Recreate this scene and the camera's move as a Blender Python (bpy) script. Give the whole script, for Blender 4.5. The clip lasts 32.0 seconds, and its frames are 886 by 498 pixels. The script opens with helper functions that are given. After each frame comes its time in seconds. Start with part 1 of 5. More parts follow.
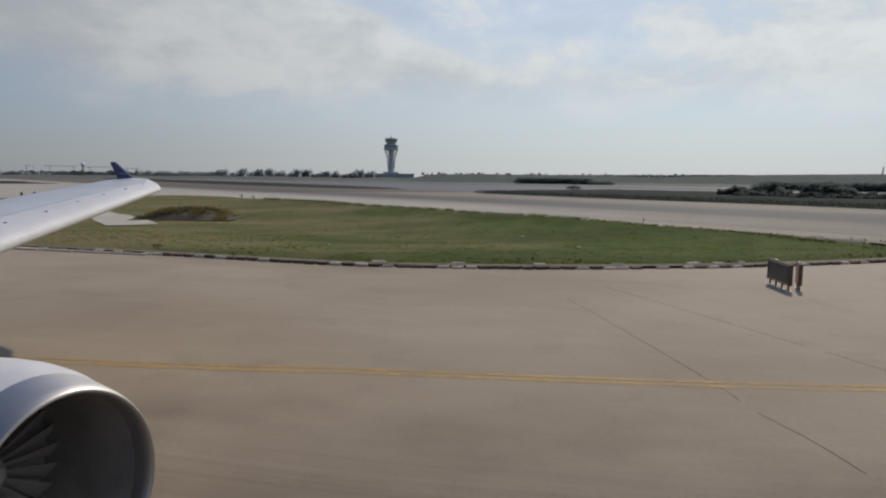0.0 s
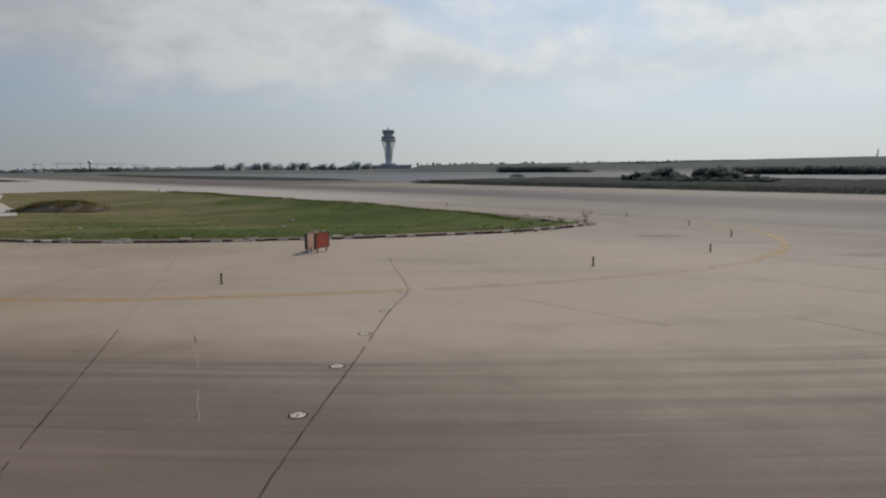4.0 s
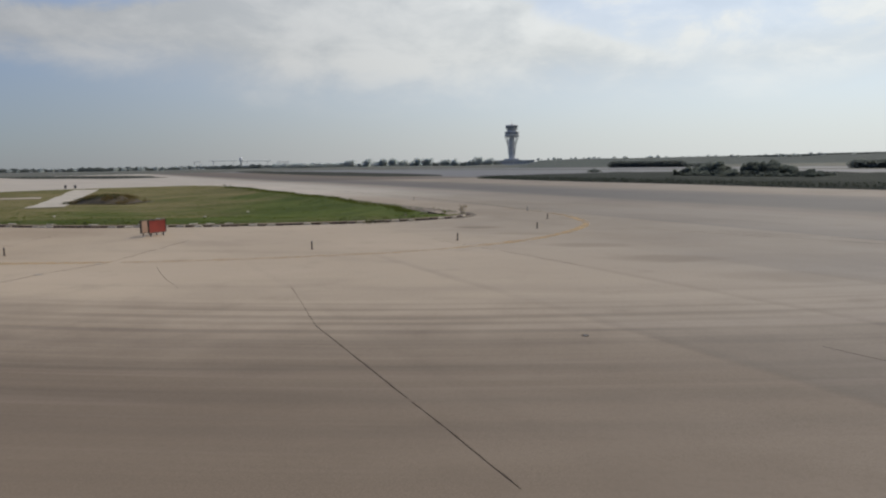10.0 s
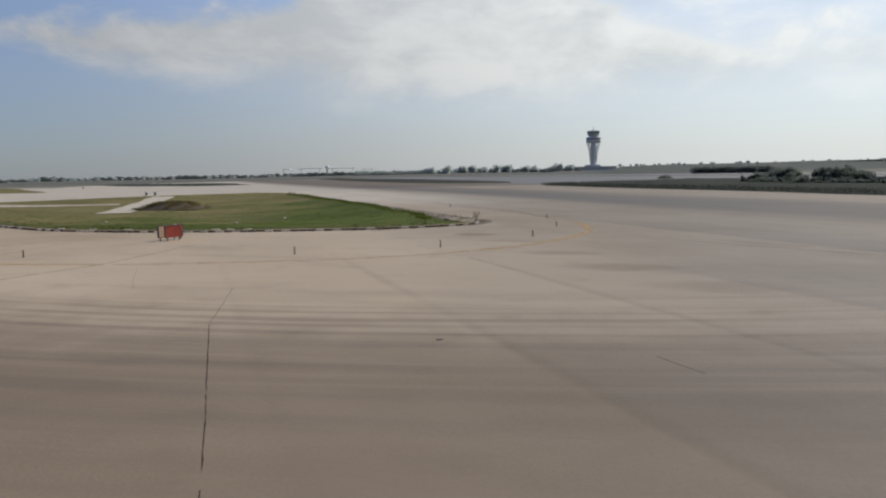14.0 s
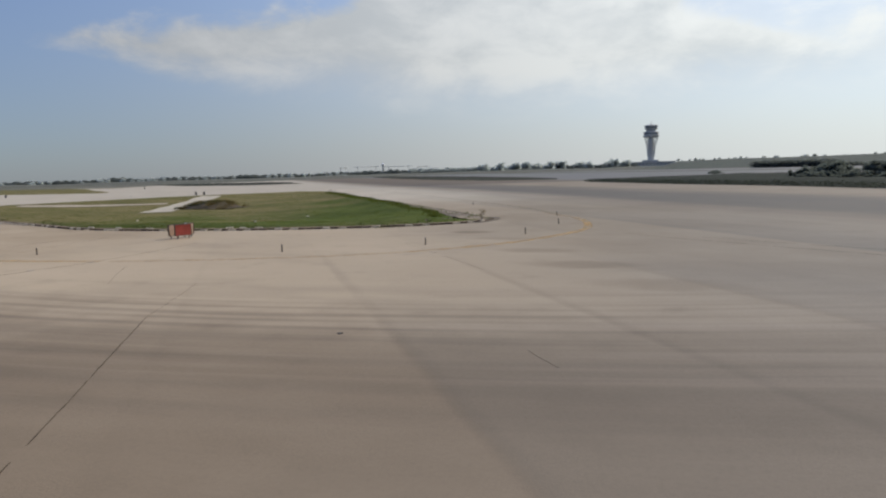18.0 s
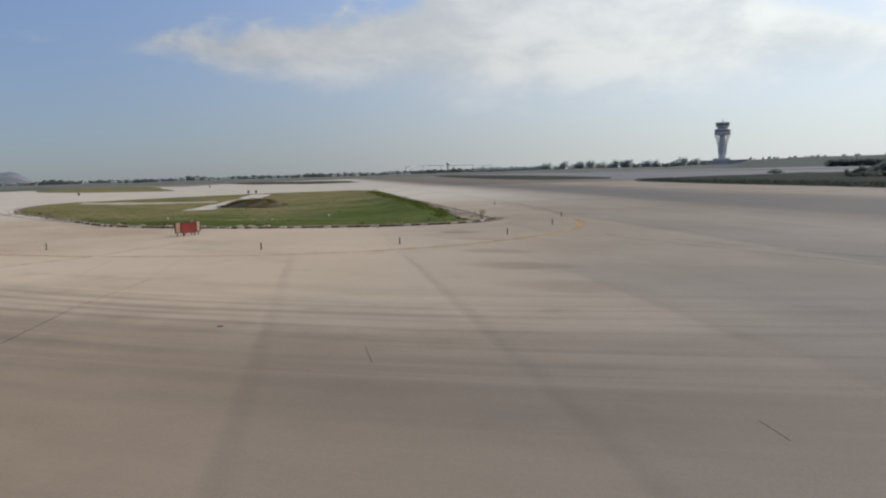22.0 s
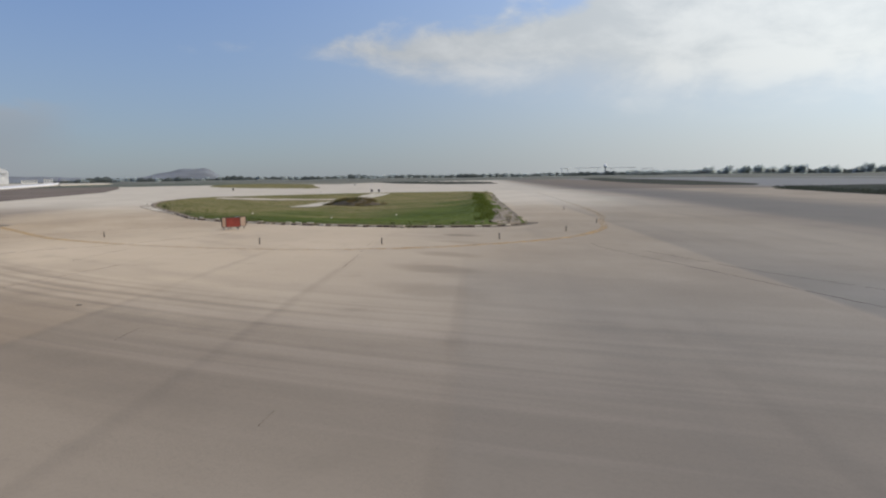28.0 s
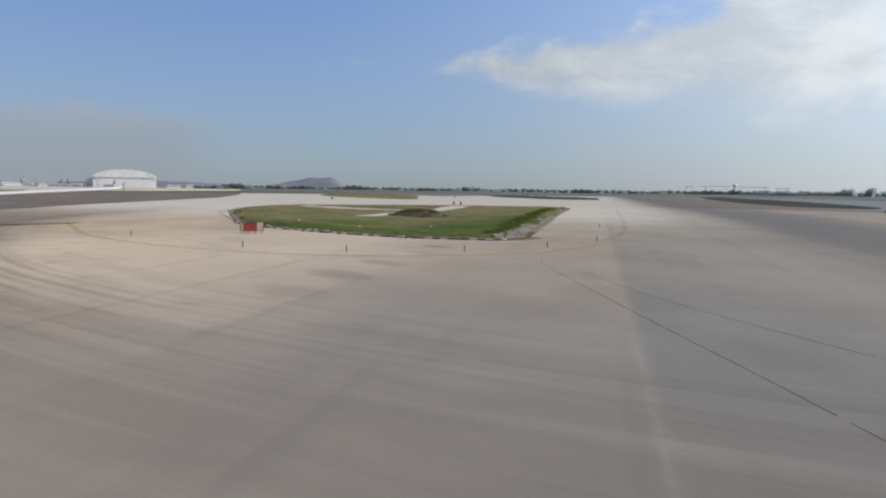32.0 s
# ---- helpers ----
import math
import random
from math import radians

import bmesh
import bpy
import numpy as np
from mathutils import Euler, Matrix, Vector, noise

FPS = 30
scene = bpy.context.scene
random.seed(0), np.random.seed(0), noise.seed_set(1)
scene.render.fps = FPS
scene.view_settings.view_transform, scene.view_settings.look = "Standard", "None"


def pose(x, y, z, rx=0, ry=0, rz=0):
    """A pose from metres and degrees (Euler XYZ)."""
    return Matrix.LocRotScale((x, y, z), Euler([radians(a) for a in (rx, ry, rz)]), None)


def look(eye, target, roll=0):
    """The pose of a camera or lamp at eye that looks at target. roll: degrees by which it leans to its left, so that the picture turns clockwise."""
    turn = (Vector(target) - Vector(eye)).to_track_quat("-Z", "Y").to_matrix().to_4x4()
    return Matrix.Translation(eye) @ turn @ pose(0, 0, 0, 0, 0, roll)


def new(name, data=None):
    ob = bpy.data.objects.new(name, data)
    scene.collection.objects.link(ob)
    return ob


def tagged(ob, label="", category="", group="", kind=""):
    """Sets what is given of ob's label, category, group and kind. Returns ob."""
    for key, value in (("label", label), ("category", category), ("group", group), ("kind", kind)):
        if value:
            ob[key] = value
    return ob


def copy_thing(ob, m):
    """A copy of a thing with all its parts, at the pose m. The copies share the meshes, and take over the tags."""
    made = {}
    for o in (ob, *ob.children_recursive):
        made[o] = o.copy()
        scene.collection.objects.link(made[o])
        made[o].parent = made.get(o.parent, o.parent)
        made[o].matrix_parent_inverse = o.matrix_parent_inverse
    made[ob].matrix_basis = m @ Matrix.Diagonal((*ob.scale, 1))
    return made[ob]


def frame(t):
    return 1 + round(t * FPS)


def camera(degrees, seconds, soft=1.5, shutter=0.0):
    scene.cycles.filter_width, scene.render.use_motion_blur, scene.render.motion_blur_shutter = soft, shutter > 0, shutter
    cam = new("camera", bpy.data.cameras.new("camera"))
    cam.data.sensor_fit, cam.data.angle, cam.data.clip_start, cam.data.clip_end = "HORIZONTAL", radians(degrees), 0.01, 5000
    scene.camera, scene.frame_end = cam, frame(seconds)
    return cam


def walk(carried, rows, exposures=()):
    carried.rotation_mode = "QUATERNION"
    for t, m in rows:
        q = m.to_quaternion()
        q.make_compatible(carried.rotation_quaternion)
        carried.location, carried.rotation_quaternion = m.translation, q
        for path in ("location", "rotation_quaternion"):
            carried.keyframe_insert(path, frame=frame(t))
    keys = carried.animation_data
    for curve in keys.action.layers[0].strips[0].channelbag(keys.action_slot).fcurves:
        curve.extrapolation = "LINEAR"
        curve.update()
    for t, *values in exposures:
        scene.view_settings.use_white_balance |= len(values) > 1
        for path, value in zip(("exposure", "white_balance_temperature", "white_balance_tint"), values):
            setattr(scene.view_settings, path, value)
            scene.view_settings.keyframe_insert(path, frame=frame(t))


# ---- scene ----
cam = camera(66.50, 32.0, soft=2.2)
PATH = [
    (0, (1.753, 14.721, 4.300), (2.244, 24.653, 3.248), 0.55),
    (0.5, (4.799, 13.265, 4.300), (5.379, 23.175, 3.091), 0.21),
    (1, (7.697, 11.912, 4.300), (8.069, 21.848, 3.232), -0.11),
    (1.5, (10.388, 10.628, 4.300), (10.699, 20.566, 3.232), -0.15),
    (2, (13.010, 9.209, 4.320), (13.391, 19.134, 3.153), -0.02),
    (2.5, (15.457, 7.893, 4.345), (15.924, 17.813, 3.171), -0.43),
    (3, (17.933, 6.705, 4.370), (18.344, 16.628, 3.202), -0.29),
    (3.5, (20.207, 5.799, 4.370), (20.587, 15.721, 3.188), -0.41),
    (5.5, (29.139, 2.461, 4.330), (29.172, 12.386, 3.112), -0.77),
    (6, (31.142, 1.960, 4.315), (31.001, 11.878, 3.051), -0.83),
    (6.5, (33.086, 1.525, 4.300), (32.721, 11.440, 3.054), -1.14),
    (7, (34.738, 1.219, 4.300), (34.169, 11.127, 3.074), -1.44),
    (7.5, (36.302, 0.996, 4.300), (35.606, 10.893, 3.050), -1.53),
    (8, (37.787, 0.846, 4.300), (36.940, 10.727, 3.014), -1.60),
    (8.5, (39.161, 0.737, 4.300), (38.009, 10.609, 3.198), -1.36),
    (9, (40.437, 0.670, 4.300), (39.144, 10.523, 3.187), -1.13),
    (9.5, (41.587, 0.572, 4.300), (40.111, 10.386, 3.078), -0.95),
    (10, (42.652, 0.537, 4.300), (41.042, 10.329, 3.063), -0.91),
    (10.5, (43.618, 0.562, 4.300), (41.847, 10.329, 3.091), -1.10),
    (11, (44.503, 0.615, 4.300), (42.533, 10.324, 2.933), -0.78),
    (11.5, (45.304, 0.677, 4.300), (43.203, 10.363, 2.968), -0.81),
    (12, (46.025, 0.740, 4.300), (43.815, 10.412, 3.053), -1.11),
    (12.5, (46.712, 0.807, 4.300), (44.237, 10.422, 3.100), -1.19),
    (13, (47.328, 0.872, 4.300), (44.690, 10.453, 3.185), -1.43),
    (13.5, (47.880, 0.927, 4.300), (45.198, 10.492, 3.154), -1.42),
    (14, (48.407, 0.960, 4.300), (45.617, 10.498, 3.181), -1.15),
    (14.5, (48.924, 0.981, 4.300), (45.959, 10.456, 3.102), -0.97),
    (16.5, (50.882, 1.261, 4.300), (47.635, 10.651, 3.166), -1.66),
    (17, (51.470, 1.388, 4.300), (48.126, 10.741, 3.142), -1.83),
    (17.5, (52.046, 1.491, 4.300), (48.571, 10.799, 3.164), -1.82),
    (18, (52.626, 1.603, 4.300), (49.049, 10.872, 3.160), -1.73),
    (18.5, (53.216, 1.711, 4.300), (49.559, 10.947, 3.151), -1.68),
    (19, (53.828, 1.808, 4.300), (50.086, 11.008, 3.129), -1.57),
    (19.5, (54.537, 1.945, 4.300), (50.708, 11.107, 3.120), -1.38),
    (20, (55.210, 2.101, 4.300), (51.268, 11.217, 3.134), -1.30),
    (20.5, (55.861, 2.261, 4.300), (51.804, 11.325, 3.129), -1.30),
    (21, (56.566, 2.468, 4.300), (52.397, 11.480, 3.113), -1.28),
    (21.5, (57.306, 2.714, 4.300), (52.980, 11.656, 3.146), -1.48),
    (22, (58.081, 2.964, 4.300), (53.624, 11.844, 3.170), -1.72),
    (22.5, (58.846, 3.229, 4.300), (54.266, 12.045, 3.159), -1.67),
    (23, (59.628, 3.534, 4.300), (54.857, 12.238, 3.087), -0.93),
    (23.5, (60.387, 3.847, 4.300), (55.456, 12.470, 3.143), -0.71),
    (24, (61.186, 4.207, 4.300), (56.036, 12.708, 3.201), -0.96),
    (24.5, (61.999, 4.589, 4.300), (56.654, 12.969, 3.201), -0.85),
    (25, (62.812, 4.943, 4.300), (57.337, 13.239, 3.207), -0.84),
    (25.5, (63.614, 5.279, 4.300), (57.999, 13.485, 3.236), -0.86),
    (27.5, (67.200, 7.058, 4.300), (61.021, 14.843, 3.196), -0.68),
    (28, (68.131, 7.649, 4.300), (61.772, 15.293, 3.235), -0.74),
    (28.5, (69.072, 8.242, 4.300), (62.546, 15.744, 3.237), -0.78),
    (29, (70.046, 8.851, 4.300), (63.379, 16.228, 3.235), -0.92),
    (29.5, (71.058, 9.494, 4.300), (64.238, 16.731, 3.244), -0.84),
    (30, (72.139, 10.203, 4.300), (65.139, 17.258, 3.194), -0.59),
    (30.5, (73.297, 10.973, 4.300), (66.121, 17.860, 3.270), -0.05),
    (31, (74.473, 11.830, 4.300), (67.199, 18.644, 3.484), 1.00),
    (31.5, (75.632, 12.740, 4.300), (68.202, 19.381, 3.469), 1.12),
    (32, (76.795, 13.683, 4.300), (69.205, 20.135, 3.431), 0.79),
]
walk(cam, [(t, look(eye, target, roll)) for t, eye, target, roll in PATH],
     exposures=[(0, -0.05, 6640, 10.3), (6, 0.05, 6700, 10), (13, 0.27, 6800, 10.5), (15, 0.30, 6790, 10.3), (20, 0.37, 6720, 9.4), (25, 0.45, 6710, 9.3), (28, 0.50, 6680, 9), (30.2, 0.53, 6670, 8.8), (31, 0.56, 6430, 8.5), (32, 0.56, 6430, 8.5)])

# ---- light ----
SUN_AZ = radians(29)      # from +y towards +x
SUN_EL = radians(41)
sun_dir = Vector((math.sin(SUN_AZ) * math.cos(SUN_EL), math.cos(SUN_AZ) * math.cos(SUN_EL), math.sin(SUN_EL)))
sun = new("sun", bpy.data.lights.new("sun", "SUN"))
sun.data.energy, sun.data.angle, sun.data.color = 2.6, radians(1.2), (1.0, 0.92, 0.81)
sun.matrix_world = look(sun_dir * 100, (0, 0, 0))


class Nodes:
    """A small wrapper to write node trees in plain lines."""

    def __init__(self, tree):
        self.tree = tree
        tree.nodes.clear()

    def add(self, kind, **values):
        node = self.tree.nodes.new(kind)
        for key, value in values.items():
            setattr(node, key, value)
        return node

    def link(self, value, socket):
        if isinstance(value, bpy.types.NodeSocket):
            self.tree.links.new(value, socket)
        elif value is not None:
            if hasattr(socket.default_value, "__len__") and not hasattr(value, "__len__"):
                value = (value,) * len(socket.default_value)
            if hasattr(value, "__len__") and len(socket.default_value) == 4 and len(value) == 3:
                value = (*value, 1)
            socket.default_value = value

    def math(self, op, a, b=None, c=None, clamp=False):
        node = self.add("ShaderNodeMath", operation=op, use_clamp=clamp)
        for value, socket in zip((a, b, c), node.inputs):
            self.link(value, socket)
        return node.outputs[0]

    def noise(self, vector, scale, detail=4, rough=0.55, distort=0.0):
        node = self.add("ShaderNodeTexNoise")
        self.link(vector, node.inputs["Vector"])
        self.link(scale, node.inputs["Scale"])
        self.link(detail, node.inputs["Detail"])
        self.link(rough, node.inputs["Roughness"])
        self.link(distort, node.inputs["Distortion"])
        return node.outputs[0]

    def ramp(self, value, low, high, a=0.0, b=1.0, smooth=True):
        node = self.add("ShaderNodeMapRange", interpolation_type="SMOOTHSTEP" if smooth else "LINEAR")
        for v, socket in zip((value, low, high, a, b), node.inputs):
            self.link(v, socket)
        return node.outputs[0]

    def mix(self, factor, a, b, blend="MIX"):
        node = self.add("ShaderNodeMix", data_type="RGBA", blend_type=blend)
        self.link(factor, node.inputs["Factor"])
        self.link(a, node.inputs[6])
        self.link(b, node.inputs[7])
        return node.outputs[2]

    def place(self):
        return self.add("ShaderNodeNewGeometry").outputs["Position"]

    def split(self, vector):
        node = self.add("ShaderNodeSeparateXYZ")
        self.link(vector, node.inputs[0])
        return node.outputs

    def join(self, x, y, z):
        node = self.add("ShaderNodeCombineXYZ")
        for v, socket in zip((x, y, z), node.inputs):
            self.link(v, socket)
        return node.outputs[0]

    def surface(self, color, rough=0.8, metal=0.0, bump=None, strength=0.3, distance=0.02, specular=0.5, coat=0.0, matte=0.0):
        shader = self.add("ShaderNodeBsdfPrincipled")
        self.link(color, shader.inputs["Base Color"])
        self.link(rough, shader.inputs["Roughness"])
        self.link(metal, shader.inputs["Metallic"])
        self.link(specular, shader.inputs["Specular IOR Level"])
        self.link(coat, shader.inputs["Coat Weight"])
        self.link(matte, shader.inputs["Diffuse Roughness"])
        if bump is not None:
            node = self.add("ShaderNodeBump")
            self.link(strength, node.inputs["Strength"])
            self.link(distance, node.inputs["Distance"])
            self.link(bump, node.inputs["Height"])
            self.link(node.outputs[0], shader.inputs["Normal"])
        self.link(shader.outputs[0], self.add("ShaderNodeOutputMaterial").inputs[0])


# sky: blue in the west, a cloud bank overhead and a bright veil towards the sun
world = bpy.data.worlds.new("sky")
scene.world = world
world.use_nodes = True
w = Nodes(world.node_tree)
sky = w.add("ShaderNodeTexSky", sky_type="NISHITA", sun_disc=False)
sky.sun_elevation, sky.sun_rotation = SUN_EL, SUN_AZ
sky.air_density, sky.dust_density, sky.ozone_density, sky.altitude = 1.0, 0.6, 2.0, 0
way = w.add("ShaderNodeTexCoord").outputs["Generated"]
wx, wy, wz = w.split(way)
west = w.math("MULTIPLY", w.math("ARCTAN2", w.math("MULTIPLY", wx, -1.0), wy), 180 / math.pi)
high = w.math("MULTIPLY", w.math("ARCSINE", wz), 180 / math.pi)
glow = w.add("ShaderNodeVectorMath", operation="DOT_PRODUCT")
w.link(way, glow.inputs[0])
glow.inputs[1].default_value = sun_dir
near = w.ramp(glow.outputs["Value"], 0.05, 0.92, 0.0, 1.0, False)
puff_at = w.join(w.math("MULTIPLY", west, 0.15), w.math("MULTIPLY", high, 0.30), 3.7)
soft_at = w.join(w.math("MULTIPLY", west, 0.05), w.math("MULTIPLY", high, 0.13), 1.3)
puff = w.noise(puff_at, 1.0, 9, 0.60, 0.25)
soft = w.noise(soft_at, 1.0, 5, 0.5, 0.4)
wob = w.math("MULTIPLY", w.math("SUBTRACT", w.math("ADD", w.math("MULTIPLY", puff, 0.6), w.math("MULTIPLY", soft, 0.4)), 0.5), 9.0)
# the bank starts as a thin tongue in the west and grows towards the sun; its base melts into the haze
low = w.math("ADD", w.ramp(west, 18.0, 40.0, 6.2, 7.8), w.ramp(west, 40.0, 54.0, 0.0, 3.0))
top = w.math("ADD", w.math("ADD", w.math("MULTIPLY", w.math("SUBTRACT", 52.0, west), 0.14), 11.0), w.ramp(west, 32.0, 14.0, 0.0, 8.0))
below = w.math("SUBTRACT", w.math("ADD", high, w.math("MULTIPLY", wob, 0.8)), low)
over = w.math("SUBTRACT", top, w.math("SUBTRACT", high, wob))
melt = w.ramp(west, 46.0, 26.0, 0.9, 2.6)
bank = w.math("MULTIPLY", w.ramp(below, w.math("MULTIPLY", melt, -1.0), w.math("ADD", melt, 0.4)), w.ramp(over, -0.5, 1.3))
# east of its bright rim the bank opens to blue, with loose puffs
rim = w.math("SUBTRACT", w.math("MULTIPLY", w.math("SUBTRACT", high, 9.4), 2.6), 5.0)
gap = w.math("MULTIPLY", w.ramp(w.math("ADD", w.math("SUBTRACT", rim, west), w.math("MULTIPLY", wob, 2.2)), -0.5, 2.5), w.ramp(high, 7.0, 10.0))
loose = w.ramp(w.math("ADD", puff, w.ramp(west, -10.0, -34.0, -0.04, 0.16)), 0.44, 0.64, 0.50, 0.98)
bank = w.math("MULTIPLY", bank, w.mix(gap, (1.0, 1.0, 1.0), loose))
# a low grey bank in the far west
bank2 = w.math("MULTIPLY", w.ramp(w.math("ADD", west, w.math("MULTIPLY", wob, 1.2)), 66.0, 74.0), w.ramp(w.math("ADD", high, wob), 5.2, 6.6, 1.0, 0.0))
veil = w.math("MULTIPLY", w.ramp(high, 0.0, 22.0, 1.0, 0.15, False), w.ramp(near, 0.0, 0.60, 0.76, 1.0))
sunward = w.math("MULTIPLY", near, near)
veil_color = w.mix(sunward, (2.22, 2.36, 2.62), (8.65, 9.3, 9.35))
air = w.mix(veil, w.mix(1.0, sky.outputs[0], (0.58, 0.82, 1.17), "MULTIPLY"), veil_color)
tuft = w.math("ADD", w.math("MULTIPLY", puff, 0.65), w.math("MULTIPLY", soft, 0.35))
lit = w.mix(w.ramp(tuft, 0.36, 0.62), (0.79, 0.81, 0.83), (1.05, 1.045, 1.04))
edge = w.ramp(w.math("ABSOLUTE", w.math("ADD", w.math("SUBTRACT", rim, west), w.math("MULTIPLY", wob, 2.2))), 0.0, 5.0, 0.16, 0.0)
lit = w.mix(edge, lit, (1.35, 1.33, 1.3))
cloud = w.mix(1.0, w.mix(sunward, (4.1, 4.2, 4.35), (8.55, 9.0, 8.95)), lit, "MULTIPLY")
air = w.mix(w.math("MULTIPLY", bank2, 0.62), air, w.mix(w.ramp(high, 3.0, 8.0), (2.3, 2.5, 2.85), (3.3, 3.35, 3.5)))
air = w.mix(w.math("MULTIPLY", bank, 0.85), air, cloud)
back = w.add("ShaderNodeBackground")
w.link(air, back.inputs[0])
back.inputs[1].default_value = 0.09
w.link(back.outputs[0], w.add("ShaderNodeOutputWorld").inputs[0])


# ---- materials ----
def material(name):
    m = bpy.data.materials.new(name)
    m.use_nodes = True
    return m, Nodes(m.node_tree)


def plain(name, color, rough=0.7, metal=0.0, wear=0.12, scale=6.0, coat=0.0, specular=0.5, bump=0.08):
    """A painted or cast surface with faint mottling and grain."""
    m, k = material(name)
    p = k.place()
    big, small = k.noise(p, scale * 0.25), k.noise(p, scale * 6)
    shade = k.math("ADD", k.math("MULTIPLY", big, 0.6), k.math("MULTIPLY", small, 0.4))
    dark, light = [c * (1 - wear) for c in color], [min(1, c * (1 + wear)) for c in color]
    k.surface(k.mix(k.ramp(shade, 0.35, 0.65), dark, light), k.ramp(small, 0.3, 0.7, rough - 0.06, min(1, rough + 0.06)), metal, small if bump else None, bump, 0.005, specular, coat)
    return m


TURN = (28.0, 118.0)     # centre of the curve that taxiing wheels follow here


def pavement_material():
    """Pale concrete by the island, grey asphalt on the taxiway, swept by rubber streaks."""
    m, k = material("pavement")
    p = k.place()
    x, y, z = k.split(p)
    n = k.math("ADD", k.math("MULTIPLY", x, 0.8), k.math("MULTIPLY", y, 0.6))
    s = k.math("ADD", k.math("MULTIPLY", x, -0.6), k.math("MULTIPLY", y, 0.8))
    dx, dy = k.math("SUBTRACT", x, TURN[0]), k.math("SUBTRACT", y, TURN[1])
    r = k.math("SQRT", k.math("ADD", k.math("MULTIPLY", dx, dx), k.math("MULTIPLY", dy, dy)))
    a = k.math("ARCTAN2", dx, k.math("MULTIPLY", dy, -1.0))
    grain = k.noise(p, 9.0, 6, 0.7)
    speck = k.noise(p, 26.0, 6, 0.85)
    blot = k.noise(p, 0.09, 5, 0.6)
    patch = k.noise(p, 0.45, 5, 0.6)
    concrete = k.mix(k.ramp(blot, 0.3, 0.7), (0.360, 0.282, 0.195), (0.437, 0.349, 0.245))
    asphalt = k.mix(k.ramp(blot, 0.3, 0.7), (0.192, 0.172, 0.141), (0.242, 0.218, 0.181))
    edge = k.math("ADD", n, k.math("MULTIPLY", k.math("SUBTRACT", patch, 0.5), 0.25))
    color = k.mix(k.math("MULTIPLY", k.ramp(edge, 58.2, 58.7), k.ramp(y, 44.0, 26.0, 0.0, 0.22)), concrete, asphalt)
    color = k.mix(k.math("MULTIPLY", k.ramp(edge, 70.7, 71.3), k.ramp(y, 30.0, 48.0, 1.0, 0.5)), color, asphalt)
    color = k.mix(k.math("MULTIPLY", k.ramp(x, 6.0, 24.0), k.ramp(n, 66.0, 54.0, 0.0, 0.42)), color, (0.60, 0.497, 0.370))
    drift = k.math("ADD", n, k.math("MULTIPLY", k.math("SUBTRACT", blot, 0.5), 16.0))
    color = k.mix(k.math("MULTIPLY", k.math("MULTIPLY", k.ramp(drift, 46.0, 66.0), k.ramp(n, 70.0, 78.0, 1.0, 0.4)), k.ramp(y, 90.0, 60.0, 0.2, 0.42)), color, asphalt)
    grey = k.math("MULTIPLY", k.math("ADD", k.ramp(edge, 58.5, 58.8), k.ramp(edge, 46.4, 46.7, 0.0, 0.5)), k.math("MULTIPLY", k.ramp(edge, 70.6, 71.0, 1.0, 0.0), k.ramp(y, 36.0, 27.0)))
    # paving lanes beside the taxiway, each of its own tone, with worn joints between them
    lane = k.math("DIVIDE", k.math("SUBTRACT", n, 40.55), 5.97)
    tone = k.add("ShaderNodeTexWhiteNoise", noise_dimensions="1D")
    k.link(k.math("FLOOR", k.math("ADD", lane, k.math("MULTIPLY", k.math("SUBTRACT", patch, 0.5), 0.08))), tone.inputs["W"])
    paved = k.math("MULTIPLY", k.ramp(n, 38.6, 39.4), k.math("MULTIPLY", k.ramp(n, 71.5, 72.5, 1.0, 0.0), k.ramp(y, 52.0, 38.0, 0.0, 1.0)))
    color = k.mix(k.math("MULTIPLY", paved, k.ramp(tone.outputs[0], 0.0, 1.0, 0.0, 0.14, False)), color, (0.29, 0.235, 0.177))
    seam = k.math("SUBTRACT", k.math("FRACT", k.math("ADD", k.math("ADD", lane, 0.5), k.math("MULTIPLY", k.math("SUBTRACT", patch, 0.5), 0.05))), 0.5)
    smear = k.math("MULTIPLY", k.ramp(seam, -0.045, 0.0), k.ramp(seam, 0.005, 0.085, 1.0, 0.0))
    smear = k.math("MULTIPLY", k.math("MULTIPLY", smear, paved), k.math("MULTIPLY", k.ramp(k.noise(p, 0.16, 3), 0.32, 0.56, 0.35, 1.0), k.ramp(y, 36.0, 26.0, 0.2, 1.0)))
    color = k.mix(k.math("MULTIPLY", smear, k.math("MULTIPLY", k.ramp(n, 42.0, 45.0, 0.06, 0.17), k.ramp(n, 61.0, 63.0, 1.0, 0.4))), color, (0.135, 0.105, 0.078))
    # the old, coarse surface where aircraft line up on the curve
    coarse = k.mix(k.ramp(speck, 0.34, 0.66), (0.158, 0.121, 0.085), (0.278, 0.216, 0.153))
    coarse = k.mix(k.ramp(k.noise(p, 0.3, 5, 0.65), 0.40, 0.62, 0.25, 0.90), coarse, k.mix(k.ramp(patch, 0.3, 0.7), (0.191, 0.147, 0.103), (0.238, 0.184, 0.130)))
    # darker westwards, a difference in light put into the coarse colour
    coarse = k.mix(k.math("MULTIPLY", k.ramp(x, 46.0, 26.0), 0.60), coarse, (0.128, 0.097, 0.070))
    rough_zone = k.math("ADD", k.math("ADD", r, k.ramp(x, 32.0, 12.0, 0.0, 4.0)), k.math("MULTIPLY", patch, 6.0))
    worn = k.math("MULTIPLY", k.ramp(rough_zone, 99.0, 109.0), k.ramp(x, 48.0, 74.0, 0.88, 0.45))
